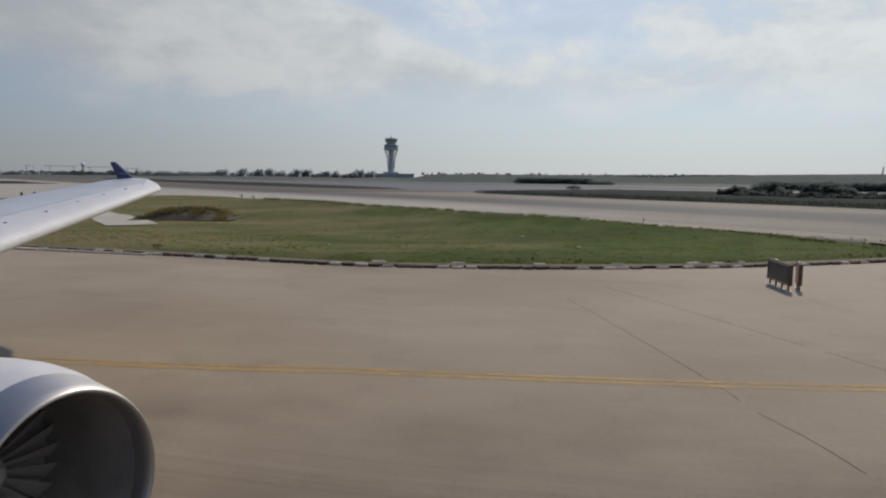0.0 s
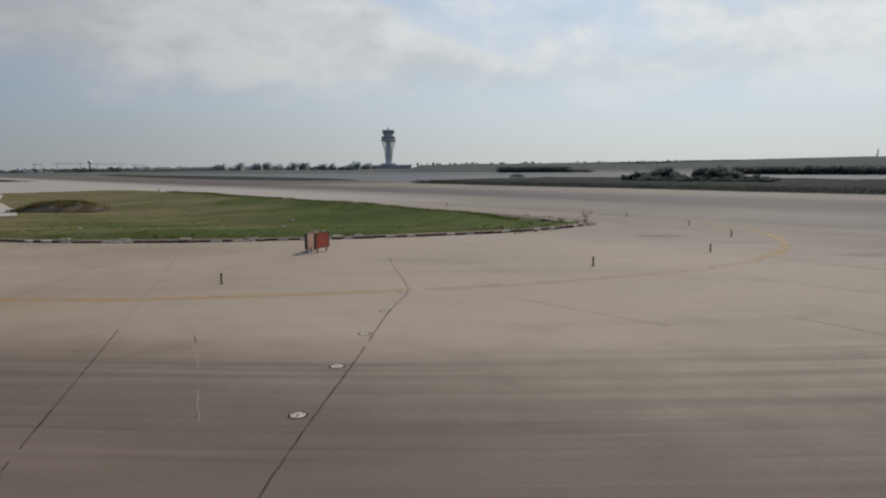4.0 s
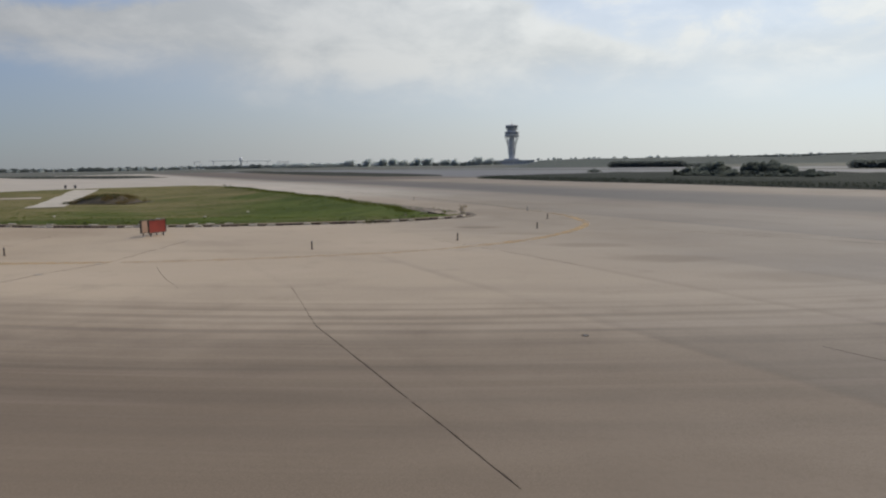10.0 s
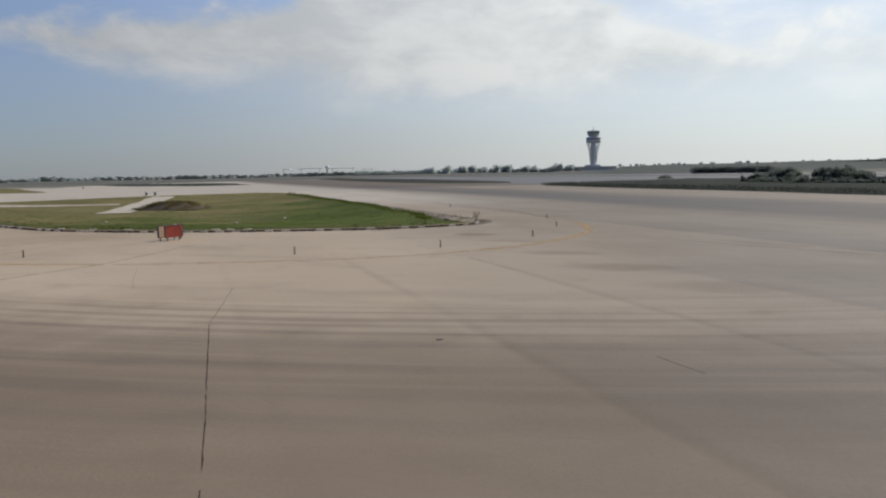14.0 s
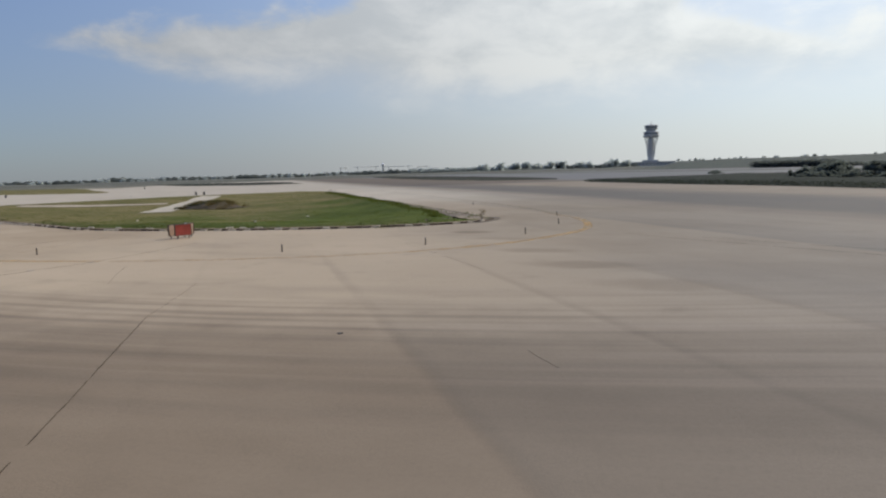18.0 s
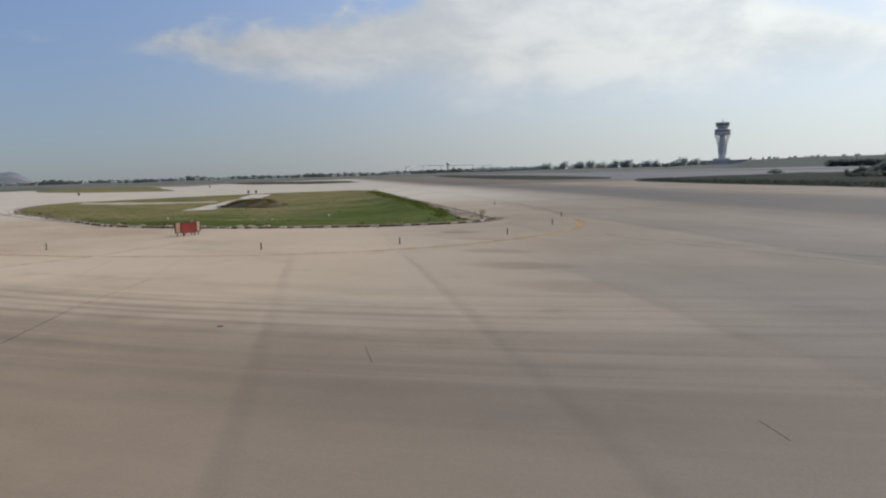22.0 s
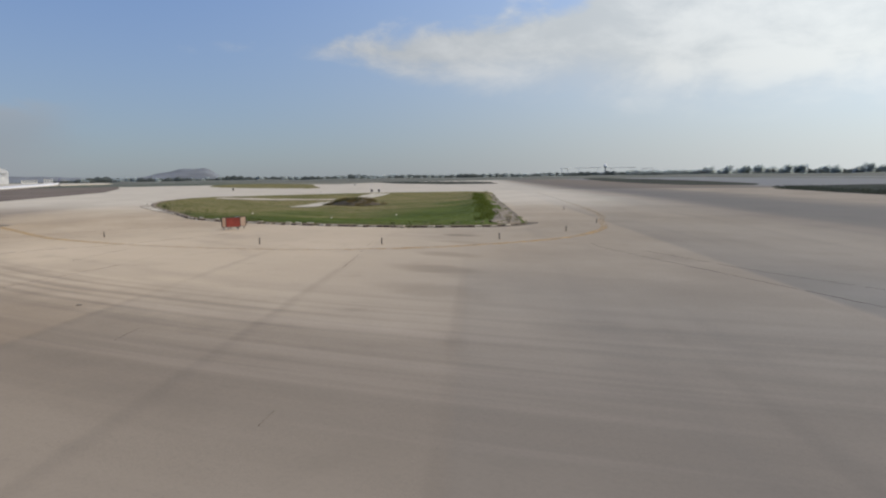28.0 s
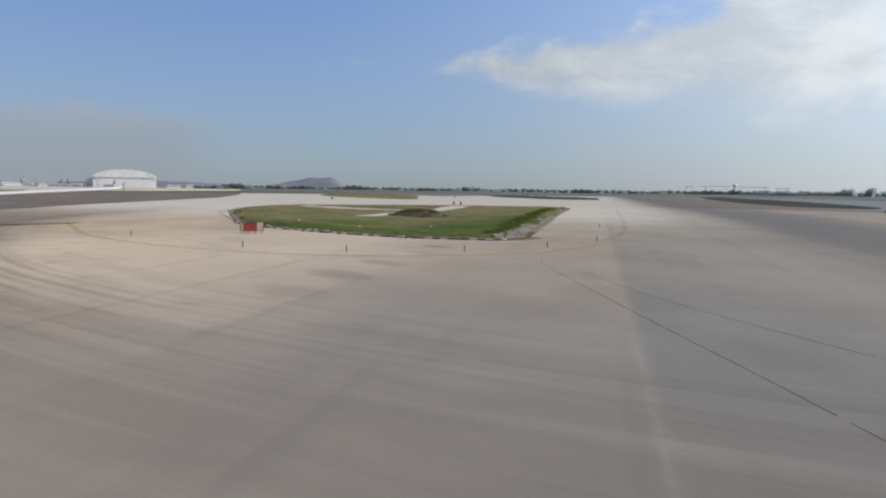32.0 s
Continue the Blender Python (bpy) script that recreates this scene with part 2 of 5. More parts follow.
    color = k.mix(worn, color, coarse)
    color = k.mix(k.math("MULTIPLY", k.math("MULTIPLY", smear, worn), k.ramp(n, 42.0, 45.0, 0.05, 0.22)), color, (0.120, 0.094, 0.070))
    color = k.mix(k.math("MULTIPLY", k.math("MULTIPLY", k.ramp(edge, 46.3, 46.8), worn), 0.22), color, (0.150, 0.138, 0.118))
    # wheel streaks round the curve: a few sharp tracks, and softer bands outside them
    sway = k.math("ADD", r, k.math("MULTIPLY", k.math("SUBTRACT", k.noise(k.join(k.math("MULTIPLY", a, 5.0), 0.0, 0.0), 1.0, 2), 0.5), 0.9))
    fade = k.noise(k.join(k.math("MULTIPLY", r, 1.2), k.math("MULTIPLY", a, 7.0), 2.0), 1.0, 3)
    tracks = None
    for radius, half, amount in ((97.7, 0.16, 0.20), (98.5, 0.20, 0.34), (99.5, 0.26, 0.42), (100.3, 0.20, 0.34), (101.2, 0.24, 0.40), (102.4, 0.30, 0.30), (104.3, 0.5, 0.20), (106.2, 0.45, 0.22), (107.6, 0.6, 0.20)):
        band = k.ramp(k.math("ABSOLUTE", k.math("SUBTRACT", sway, radius)), half * 0.25, half * 1.35, amount, 0.0)
        tracks = band if tracks is None else k.math("MAXIMUM", tracks, band)
    tracks = k.math("MULTIPLY", k.math("MULTIPLY", tracks, k.ramp(x, 40.0, 60.0, 0.85, 0.34)), k.ramp(fade, 0.34, 0.58, 0.25, 1.0))
    color = k.mix(tracks, color, (0.105, 0.085, 0.068))
    fine = k.noise(k.join(k.math("MULTIPLY", sway, 3.6), k.math("MULTIPLY", a, 6.0), 7.0), 1.0, 3, 0.6)
    swept = k.math("MULTIPLY", k.ramp(r, 96.0, 98.0), k.math("MULTIPLY", k.ramp(r, 103.0, 108.0, 1.0, 0.3), k.ramp(x, 30.0, 60.0, 1.0, 0.35)))
    color = k.mix(k.math("MULTIPLY", k.math("MULTIPLY", k.ramp(fine, 0.52, 0.70), swept), 0.30), color, (0.11, 0.088, 0.070))
    color = k.mix(k.math("MULTIPLY", k.math("MULTIPLY", k.ramp(fine, 0.46, 0.32), swept), 0.16), color, (0.48, 0.40, 0.31))
    wide = k.noise(k.join(k.math("MULTIPLY", r, 0.42), k.math("MULTIPLY", a, 2.4), 5.0), 1.0, 4, 0.6)
    zone = k.math("MULTIPLY", k.ramp(r, 93.0, 97.5), k.ramp(r, 105.0, 113.0, 1.0, 0.45))
    color = k.mix(k.math("MULTIPLY", k.math("MULTIPLY", k.ramp(wide, 0.48, 0.68), zone), 0.30), color, (0.14, 0.112, 0.088))
    color = k.mix(k.math("MULTIPLY", k.math("MULTIPLY", k.ramp(wide, 0.44, 0.32), zone), 0.16), color, (0.50, 0.41, 0.32))
    # the dark middle of the taxiway, and long streaks beside it
    run = k.noise(k.join(k.math("MULTIPLY", n, 0.14), k.math("MULTIPLY", s, 0.012), 0.0), 1.0, 3, 0.5)
    off = k.math("ABSOLUTE", k.math("SUBTRACT", n, 98.5))
    mid = k.ramp(k.math("ADD", off, k.math("MULTIPLY", k.math("SUBTRACT", run, 0.5), 18.0)), 3.0, 20.0, 1.0, 0.0)
    color = k.mix(k.math("MULTIPLY", k.math("MULTIPLY", mid, k.ramp(s, 120.0, 260.0, 1.0, 0.35)), 0.66), color, (0.080, 0.083, 0.087))
    side = k.noise(k.join(k.math("MULTIPLY", n, 0.5), k.math("MULTIPLY", s, 0.035), 0.0), 1.0, 4)
    color = k.mix(k.math("MULTIPLY", k.math("MULTIPLY", k.ramp(side, 0.48, 0.72), k.ramp(n, 58.0, 66.0)), 0.18), color, (0.14, 0.125, 0.108))
    # a pale worn line along the edge of the asphalt
    rimline = k.ramp(k.math("ABSOLUTE", k.math("SUBTRACT", edge, 70.85)), 0.03, 0.12, 0.08, 0.0)
    color = k.mix(k.math("MULTIPLY", rimline, k.math("MULTIPLY", k.ramp(k.noise(p, 0.4, 3), 0.4, 0.6), k.ramp(y, 44.0, 36.0))), color, (0.52, 0.45, 0.36))
    # soft pale and dull drifts lying along the way the aircraft roll
    cloudy = k.noise(k.join(k.math("MULTIPLY", r, 0.16), k.math("MULTIPLY", a, 5.5), 11.0), 1.0, 4, 0.6)
    open_way = k.math("MULTIPLY", k.ramp(n, 76.0, 66.0), k.ramp(rough_zone, 99.0, 108.0, 1.0, 0.45))
    color = k.mix(k.math("MULTIPLY", k.math("MULTIPLY", k.ramp(cloudy, 0.50, 0.66), open_way), 0.20), color, (0.58, 0.475, 0.355))
    color = k.mix(k.math("MULTIPLY", k.math("MULTIPLY", k.ramp(cloudy, 0.48, 0.34), open_way), 0.16), color, (0.155, 0.125, 0.095))
    # stains: rusty smudges near the kerb's bend, and general blotches
    for cx, cy, sx, sy, amount in ((37.6, 46.6, 1.6, 0.9, 0.55), (47.5, 31.6, 2.6, 1.1, 0.34), (44.5, 36.5, 2.2, 0.9, 0.32), (51.5, 27.0, 2.8, 1.2, 0.26), (40.8, 42.4, 2.0, 0.7, 0.26)):
        u = k.math("DIVIDE", k.math("SUBTRACT", x, cx), sx)
        v = k.math("DIVIDE", k.math("SUBTRACT", y, cy), sy)
        d = k.math("ADD", k.math("ADD", k.math("MULTIPLY", u, u), k.math("MULTIPLY", v, v)), k.math("MULTIPLY", k.math("SUBTRACT", patch, 0.5), 3.0))
        color = k.mix(k.ramp(d, 0.0, 1.7, amount, 0.0), color, (0.135, 0.10, 0.066))
    color = k.mix(k.math("MULTIPLY", k.ramp(patch, 0.54, 0.76), 0.18), color, (0.17, 0.135, 0.10))
    color = k.mix(k.math("MULTIPLY", k.ramp(blot, 0.52, 0.70), k.ramp(n, 20.0, 60.0, 0.14, 0.16)), color, (0.16, 0.13, 0.10))
    color = k.mix(k.math("MULTIPLY", k.ramp(grain, 0.45, 0.75), 0.11), color, (0.13, 0.115, 0.10))
    color = k.mix(k.math("MULTIPLY", grey, 0.13), color, (0.150, 0.142, 0.128))
    # the eastern slabs turn greyer and cooler in tone
    east = k.math("MULTIPLY", k.ramp(x, 40.0, 66.0), k.ramp(n, 90.0, 74.0))
    color = k.mix(k.math("MULTIPLY", east, 0.75), color, k.mix(1.0, color, (0.955, 1.0, 1.085), "MULTIPLY"))
    # bleached slabs in the west, and duller old asphalt far across the airfield
    color = k.mix(k.math("MULTIPLY", k.math("MULTIPLY", k.ramp(s, 36.0, 95.0), k.ramp(n, 96.0, 74.0)), k.ramp(blot, 0.3, 0.7, 0.62, 0.85)), color, (0.565, 0.510, 0.420))
    color = k.mix(k.math("MULTIPLY", k.ramp(n, 142.0, 160.0), 0.85), color, (0.190, 0.196, 0.198))
    # fields beyond the runway
    field = k.mix(k.ramp(blot, 0.35, 0.65), (0.066, 0.077, 0.052), (0.105, 0.108, 0.076))
    wob = k.math("ADD", n, k.math("MULTIPLY", k.math("SUBTRACT", k.noise(p, 0.006, 3), 0.5), 60.0))
    color = k.mix(k.ramp(wob, 405.0, 411.0), color, field)
    color = k.mix(k.math("MULTIPLY", k.ramp(wob, 300.0, 304.0), k.ramp(wob, 331.0, 335.0, 1.0, 0.0)), color, field)
    west = k.math("ADD", k.math("MULTIPLY", x, -1.0), k.math("MULTIPLY", y, 0.15))
    color = k.mix(k.ramp(west, 430.0, 436.0), color, field)
    beyond = k.math("MULTIPLY", k.ramp(k.math("SUBTRACT", k.math("MULTIPLY", k.math("SUBTRACT", y, 302.0), -0.629), k.math("ADD", x, 265.0)), 0.0, 12.0), k.ramp(k.math("ADD", k.math("SUBTRACT", y, 302.0), k.math("MULTIPLY", k.math("ADD", x, 265.0), 0.404)), 0.0, 10.0))
    color = k.mix(k.math("MULTIPLY", beyond, 0.85), color, k.mix(k.ramp(blot, 0.4, 0.6), (0.115, 0.115, 0.085), (0.16, 0.150, 0.115)))
    color = k.mix(k.ramp(k.math("MULTIPLY", y, -1.0), 120.0, 126.0), color, field)
    relief = k.math("ADD", k.math("MULTIPLY", grain, 0.25), k.math("MULTIPLY", speck, 0.75))
    k.surface(color, k.ramp(grain, 0.3, 0.7, 0.66, 0.84), 0.0, relief, k.ramp(rough_zone, 99.0, 109.0, 0.012, 0.022), 0.004, 0.09, 0.0, 0.3)
    return m


def grass_material(name, greens, straw):
    m, k = material(name)
    p = k.place()
    big, mid, small = k.noise(p, 0.045, 4, 0.6), k.noise(p, 0.35, 4, 0.6), k.noise(p, 7.0, 4, 0.7)
    color = k.mix(k.ramp(mid, 0.3, 0.7), greens[0], greens[1])
    x, y, z = k.split(p)
    dry = k.math("ADD", big, k.ramp(x, -42.0, 32.0, 0.30, -0.14, False))
    color = k.mix(k.ramp(dry, 0.42, 0.66, 0.0, 0.8), color, straw)
    mown = k.noise(k.join(k.math("MULTIPLY", x, 0.035), k.math("MULTIPLY", y, 0.13), 4.0), 1.0, 4, 0.55)
    color = k.mix(k.ramp(mown, 0.42, 0.62, 0.0, 0.40), color, [c * 0.62 for c in greens[0]])
    color = k.mix(k.ramp(small, 0.35, 0.7, 0.0, 0.18), color, [c * 0.5 for c in greens[0]])
    k.surface(color, 0.95, 0.0, small, 0.6, 0.06, 0.06)
    return m


def leaf_material(name, dark, light, thin=0.5, glow=(1.25, 1.2, 0.7)):
    m, k = material(name)
    part_shade = k.add("ShaderNodeNewGeometry").outputs["Random Per Island"]
    p = k.place()
    color = k.mix(k.math("ADD", k.math("MULTIPLY", part_shade, 0.7), k.math("MULTIPLY", k.noise(p, 0.6), 0.3)), dark, light)
    body, thru, both = k.add("ShaderNodeBsdfPrincipled"), k.add("ShaderNodeBsdfTranslucent"), k.add("ShaderNodeMixShader")
    k.link(color, body.inputs["Base Color"])
    k.link(0.7, body.inputs["Roughness"])
    k.link(0.06, body.inputs["Specular IOR Level"])
    k.link(k.mix(1.0, color, glow, "MULTIPLY"), thru.inputs["Color"])
    k.link(thin, both.inputs[0])
    k.link(body.outputs[0], both.inputs[1])
    k.link(thru.outputs[0], both.inputs[2])
    k.link(both.outputs[0], k.add("ShaderNodeOutputMaterial").inputs[0])
    return m


MAT_PAVE = pavement_material()
MAT_GRASS = grass_material("island_grass", ((0.060, 0.086, 0.018), (0.098, 0.122, 0.028)), (0.215, 0.175, 0.085))
MAT_FIELD = grass_material("verge_grass", ((0.027, 0.034, 0.027), (0.038, 0.046, 0.036)), (0.054, 0.055, 0.042))
# bank green lifted and cooled, with the distance haze in its colour
MAT_BANK = grass_material("hazed_bank_grass", ((0.082, 0.098, 0.088), (0.116, 0.129, 0.113)), (0.17, 0.168, 0.14))
MAT_LEAF = leaf_material("bush_leaves", (0.040, 0.052, 0.026), (0.075, 0.092, 0.046))
# bush and hedge leaves paled and greyed, distance haze put into the colour
MAT_BUSH = leaf_material("hazed_far_leaves", (0.128, 0.148, 0.136), (0.150, 0.172, 0.154), 0.65, (1.3, 1.3, 1.25))
MAT_HEDGE = leaf_material("hazed_hedge_leaves", (0.135, 0.152, 0.144), (0.155, 0.172, 0.160), 0.65, (1.4, 1.4, 1.35))
MAT_SCRUB = leaf_material("scrub_leaves", (0.046, 0.055, 0.046), (0.062, 0.072, 0.058), 0.5, (1.1, 1.1, 1.0))
# aerial haze over far trees and woodland is mixed into these leaf colours
MAT_FARLEAF = leaf_material("hazed_distant_leaves", (0.35, 0.38, 0.375), (0.42, 0.45, 0.44), 0.8, (1.6, 1.6, 1.6))
MAT_WOOD = leaf_material("hazed_woodland_leaves", (0.15, 0.170, 0.164), (0.19, 0.212, 0.20), 0.65, (1.4, 1.4, 1.4))
MAT_DRY = leaf_material("dry_stalks", (0.095, 0.075, 0.04), (0.20, 0.16, 0.085))
MAT_ROUGH = leaf_material("rough_grass", (0.062, 0.084, 0.021), (0.102, 0.122, 0.034))
MAT_BLADE = leaf_material("grass_blades", (0.068, 0.092, 0.019), (0.108, 0.130, 0.032))
MAT_BARK = plain("bark", (0.09, 0.07, 0.05), 0.9, wear=0.3)
MAT_YELLOW = plain("yellow_paint", (0.52, 0.34, 0.09), 0.7, wear=0.25, scale=3)
MAT_RED = plain("red_paint", (0.42, 0.07, 0.045), 0.55, wear=0.18)
MAT_KRED = plain("kerb_red", (0.10, 0.072, 0.054), 0.85, wear=0.3)
MAT_KWHITE = plain("kerb_white", (0.50, 0.445, 0.355), 0.85, wear=0.25)
MAT_PALE = plain("pale_panel", (0.50, 0.345, 0.255), 0.6, wear=0.1)
MAT_BLACK = plain("black_face", (0.03, 0.03, 0.035), 0.4, wear=0.3)
MAT_STEEL = plain("galvanised", (0.4, 0.4, 0.4), 0.45, 0.8)
MAT_CRACK = plain("joint_tar", (0.055, 0.041, 0.031), 0.93, wear=0.35, scale=10, specular=0.08)
MAT_SEAL = plain("pale_sealant", (0.33, 0.275, 0.22), 0.9, wear=0.3, scale=8, specular=0.1)
MAT_DIRT = plain("bare_dirt", (0.185, 0.150, 0.108), 0.95, wear=0.3, scale=2)
MAT_EDGE = plain("edge_earth", (0.17, 0.125, 0.078), 0.95, wear=0.35, scale=4)
MAT_SAND = plain("sandy_ground", (0.36, 0.305, 0.235), 0.95, wear=0.25, scale=1.5)
MAT_RUT = plain("rut_earth", (0.115, 0.09, 0.06), 0.95, wear=0.3, scale=3)
MAT_EARTH = plain("mound_earth", (0.080, 0.061, 0.035), 0.95, wear=0.35, scale=3)
MAT_PATH = plain("concrete_path", (0.43, 0.385, 0.305), 0.85, wear=0.15, scale=2)
# tower concrete and glass lightened, since haze is painted into them
MAT_TOWER = plain("hazed_tower_concrete", (0.47, 0.48, 0.485), 0.8, wear=0.12, scale=0.4)
MAT_TGLASS = plain("hazed_tower_glass", (0.22, 0.24, 0.255), 0.2, wear=0.1, bump=0)
MAT_WHITE = plain("white_paint", (0.78, 0.78, 0.78), 0.32, wear=0.04, scale=0.12, coat=0.3, bump=0)
MAT_SLAT = plain("slat_paint", (0.60, 0.59, 0.58), 0.45, wear=0.10, scale=0.8, bump=0)
MAT_COWL = plain("cowl_paint", (0.66, 0.64, 0.63), 0.4, wear=0.06, scale=0.6, bump=0)
MAT_FAN = plain("fan_dark", (0.38, 0.36, 0.345), 0.55, wear=0.15, bump=0)
MAT_GREY = plain("wing_grey", (0.47, 0.48, 0.49), 0.4, wear=0.14, scale=1.2, bump=0)
MAT_LIP = plain("bare_metal", (0.50, 0.475, 0.445), 0.48, 1.0, wear=0.05, scale=0.12, bump=0)
MAT_NAVY = plain("navy_paint", (0.03, 0.025, 0.10), 0.3, wear=0.08, coat=0.4, bump=0)
MAT_DARKIN = plain("intake_dark", (0.26, 0.245, 0.235), 0.5, wear=0.2, bump=0)
MAT_BUILD = plain("pale_building", (0.78, 0.77, 0.75), 0.7, wear=0.1, scale=0.3)
MAT_RUNWAY = plain("dark_runway", (0.15, 0.122, 0.10), 0.95, wear=0.25, scale=0.2, specular=0.1)
# scrub greyed and blued by haze put into the hill's base colour
MAT_HILL = plain("hazed_hill_scrub", (0.145, 0.155, 0.165), 0.95, wear=0.25, scale=0.02)


# ---- building helpers ----
def mesh_of(name, bm, mat, smooth=False):
    me = bpy.data.meshes.new(name)
    bm.to_mesh(me)
    bm.free()
    me.materials.append(mat)
    if smooth:
        me.polygons.foreach_set("use_smooth", [True] * len(me.polygons))
    return me


def raw_mesh(name, verts, faces, mat, smooth=False):
    me = bpy.data.meshes.new(name)
    me.from_pydata([tuple(v) for v in verts], [], faces)
    me.materials.append(mat)
    if smooth:
        me.polygons.foreach_set("use_smooth", [True] * len(me.polygons))
    me.update()
    return me


def part(name, data, mat, parent, label="", smooth=False, at=None):
    """Links a bmesh or a mesh as one mesh object under a thing or a part."""
    me = mesh_of(name, data, mat, smooth) if isinstance(data, bmesh.types.BMesh) else data
    ob = new(name, me)
    ob.parent = parent
    if at is not None:
        ob.matrix_basis = at
    return tagged(ob, label)


def thing(name, label, category, at=None, group="", kind=""):
    ob = new(name)
    if at is not None:
        ob.matrix_basis = at
    return tagged(ob, label, category, group, kind)


def box(size, at=(0, 0, 0), bevel=0.0, bm=None, turn=0.0):
    """A box with its base centre at the given place."""
    bm = bm or bmesh.new()
    made = bmesh.ops.create_cube(bm, size=1.0)["verts"]
    bmesh.ops.scale(bm, vec=size, verts=made)
    if bevel:
        edges = list({e for v in made for e in v.link_edges})
        out = bmesh.ops.bevel(bm, geom=edges, offset=bevel, segments=2, affect="EDGES", profile=0.5)
        made = list({v for f in out["faces"] for v in f.verts} | {v for v in made if v.is_valid})
    if turn:
        bmesh.ops.rotate(bm, verts=made, cent=(0, 0, 0), matrix=Matrix.Rotation(turn, 3, "Z"))
    bmesh.ops.translate(bm, vec=(at[0], at[1], at[2] + size[2] / 2), verts=made)
    return bm


def lathe(profile, seg=32, bm=None, axis="Z", closed=False, caps=True):
    """Turns (radius, height) points round an axis."""
    bm = bm or bmesh.new()
    rings = []
    for rad, h in profile:
        ring = []
        for i in range(seg):
            c, s = math.cos(i * 2 * math.pi / seg) * rad, math.sin(i * 2 * math.pi / seg) * rad
            ring.append(bm.verts.new((c, s, h) if axis == "Z" else (h, c, s)))
        rings.append(ring)
    for one, two in zip(rings, rings[1:] + (rings[:1] if closed else [])):
        for i in range(seg):
            j = (i + 1) % seg
            bm.faces.new((one[i], one[j], two[j], two[i]))
    if caps and not closed:
        bm.faces.new(rings[0][::-1])
        bm.faces.new(rings[-1])
    bmesh.ops.recalc_face_normals(bm, faces=bm.faces)
    return bm


def tube(a, b, ra, rb, seg=8, bm=None):
    """A tapered bar from a to b."""
    bm = bm or bmesh.new()
    a, b = Vector(a), Vector(b)
    q = (b - a).to_track_quat("Z", "Y").to_matrix()
    rings = [[bm.verts.new(c + q @ Vector((math.cos(i * 2 * math.pi / seg) * r, math.sin(i * 2 * math.pi / seg) * r, 0))) for i in range(seg)] for c, r in ((a, ra), (b, rb))]
    for i in range(seg):
        j = (i + 1) % seg
        bm.faces.new((rings[0][i], rings[0][j], rings[1][j], rings[1][i]))
    bm.faces.new(rings[0][::-1])
    bm.faces.new(rings[1])
    return bm


def smooth_line(points, step):
    """Points at even steps along a Catmull-Rom line."""
    pts = [Vector((*p[:2], 0)) for p in points]
    pts = [pts[0] * 2 - pts[1], *pts, pts[-1] * 2 - pts[-2]]
    out = []
    for i in range(1, len(pts) - 2):
        p0, p1, p2, p3 = pts[i - 1 : i + 3]
        for j in range(12):
            t = j / 12
            out.append(0.5 * (2 * p1 + (p2 - p0) * t + (2 * p0 - 5 * p1 + 4 * p2 - p3) * t * t + (3 * p1 - p0 - 3 * p2 + p3) * t ** 3))
    out.append(pts[-2])
    even, left = [out[0]], step
    for a, b in zip(out, out[1:]):
        d = (b - a).length
        while d >= left and d > 0:
            a = a + (b - a) * (left / d)
            d -= left
            left = step
            even.append(a.copy())
        left -= d
    return even


def ribbon(line, width, z, jitter=0.0, thick=0.004, rng=None):
    """A thin flat band along a line, with slightly uneven edges."""
    verts, faces = [], []
    for i, p in enumerate(line):
        d = (line[min(i + 1, len(line) - 1)] - line[max(i - 1, 0)]).normalized()
        side = Vector((-d.y, d.x, 0))
        for sgn in (-1, 1):
            wdt = width / 2 * (1 + (rng.uniform(-jitter, jitter) if rng else 0))
            q = p + side * sgn * wdt
            verts += [(q.x, q.y, z), (q.x, q.y, z + thick)]
    for i in range(len(line) - 1):
        a, b = 4 * i, 4 * i + 4
        faces += [(a + 1, b + 1, b + 3, a + 3), (a, b, b + 1, a + 1), (a + 2, a + 3, b + 3, b + 2)]
    return verts, faces


def inside(x, y, poly):
    hit = False
    for (x1, y1), (x2, y2) in zip(poly, poly[1:] + poly[:1]):
        if (y1 > y) != (y2 > y) and x < (x2 - x1) * (y - y1) / (y2 - y1) + x1:
            hit = not hit
    return hit


def turf(poly, rings, rise, bump, step, seed):
    """A domed sheet of turf within a closed outline, with a steep rim."""
    line = smooth_line(poly + poly[:1], step)[:-1]
    c = Vector((sum(p.x for p in line) / len(line), sum(p.y for p in line) / len(line), 0))
    verts, faces, m = [], [], len(line)
    for k in range(rings + 1):
        f = 1 - (k / rings) ** 1.3 if k else 1
        for p in line:
            q = c + (p - c) * f
            h = 0.0
            if k:
                h = min(1, 0.35 + k / 3) * rise + bump * noise.noise(Vector((q.x * 0.13, q.y * 0.13, seed))) * min(1, k / 2) + 0.3 * bump * noise.noise(Vector((q.x * 0.7, q.y * 0.7, seed)))
            verts.append((q.x, q.y, h))
        if k:
            a, b = (k - 1) * m, k * m
            faces += [(a + i, a + (i + 1) % m, b + (i + 1) % m, b + i) for i in range(m)]
    return verts, faces


# ---- ground ----
ISLAND = [(-73, 87), (-60, 75), (-46, 66), (-32, 59.5), (-20, 54.8), (-10, 51), (-1.7, 47.7), (4, 46.7), (9.5, 46.5), (16, 47), (22, 48.2), (28, 50), (32.3, 52.6), (35, 55.4), (35.4, 58.8), (33, 62.2), (25.5, 72), (12.5, 89), (0, 105), (-20, 132), (-36, 153), (-45, 158), (-56, 151), (-67, 135), (-76, 112), (-78, 97)]
RIM = smooth_line(ISLAND + ISLAND[:1], 1.2)[:-1]
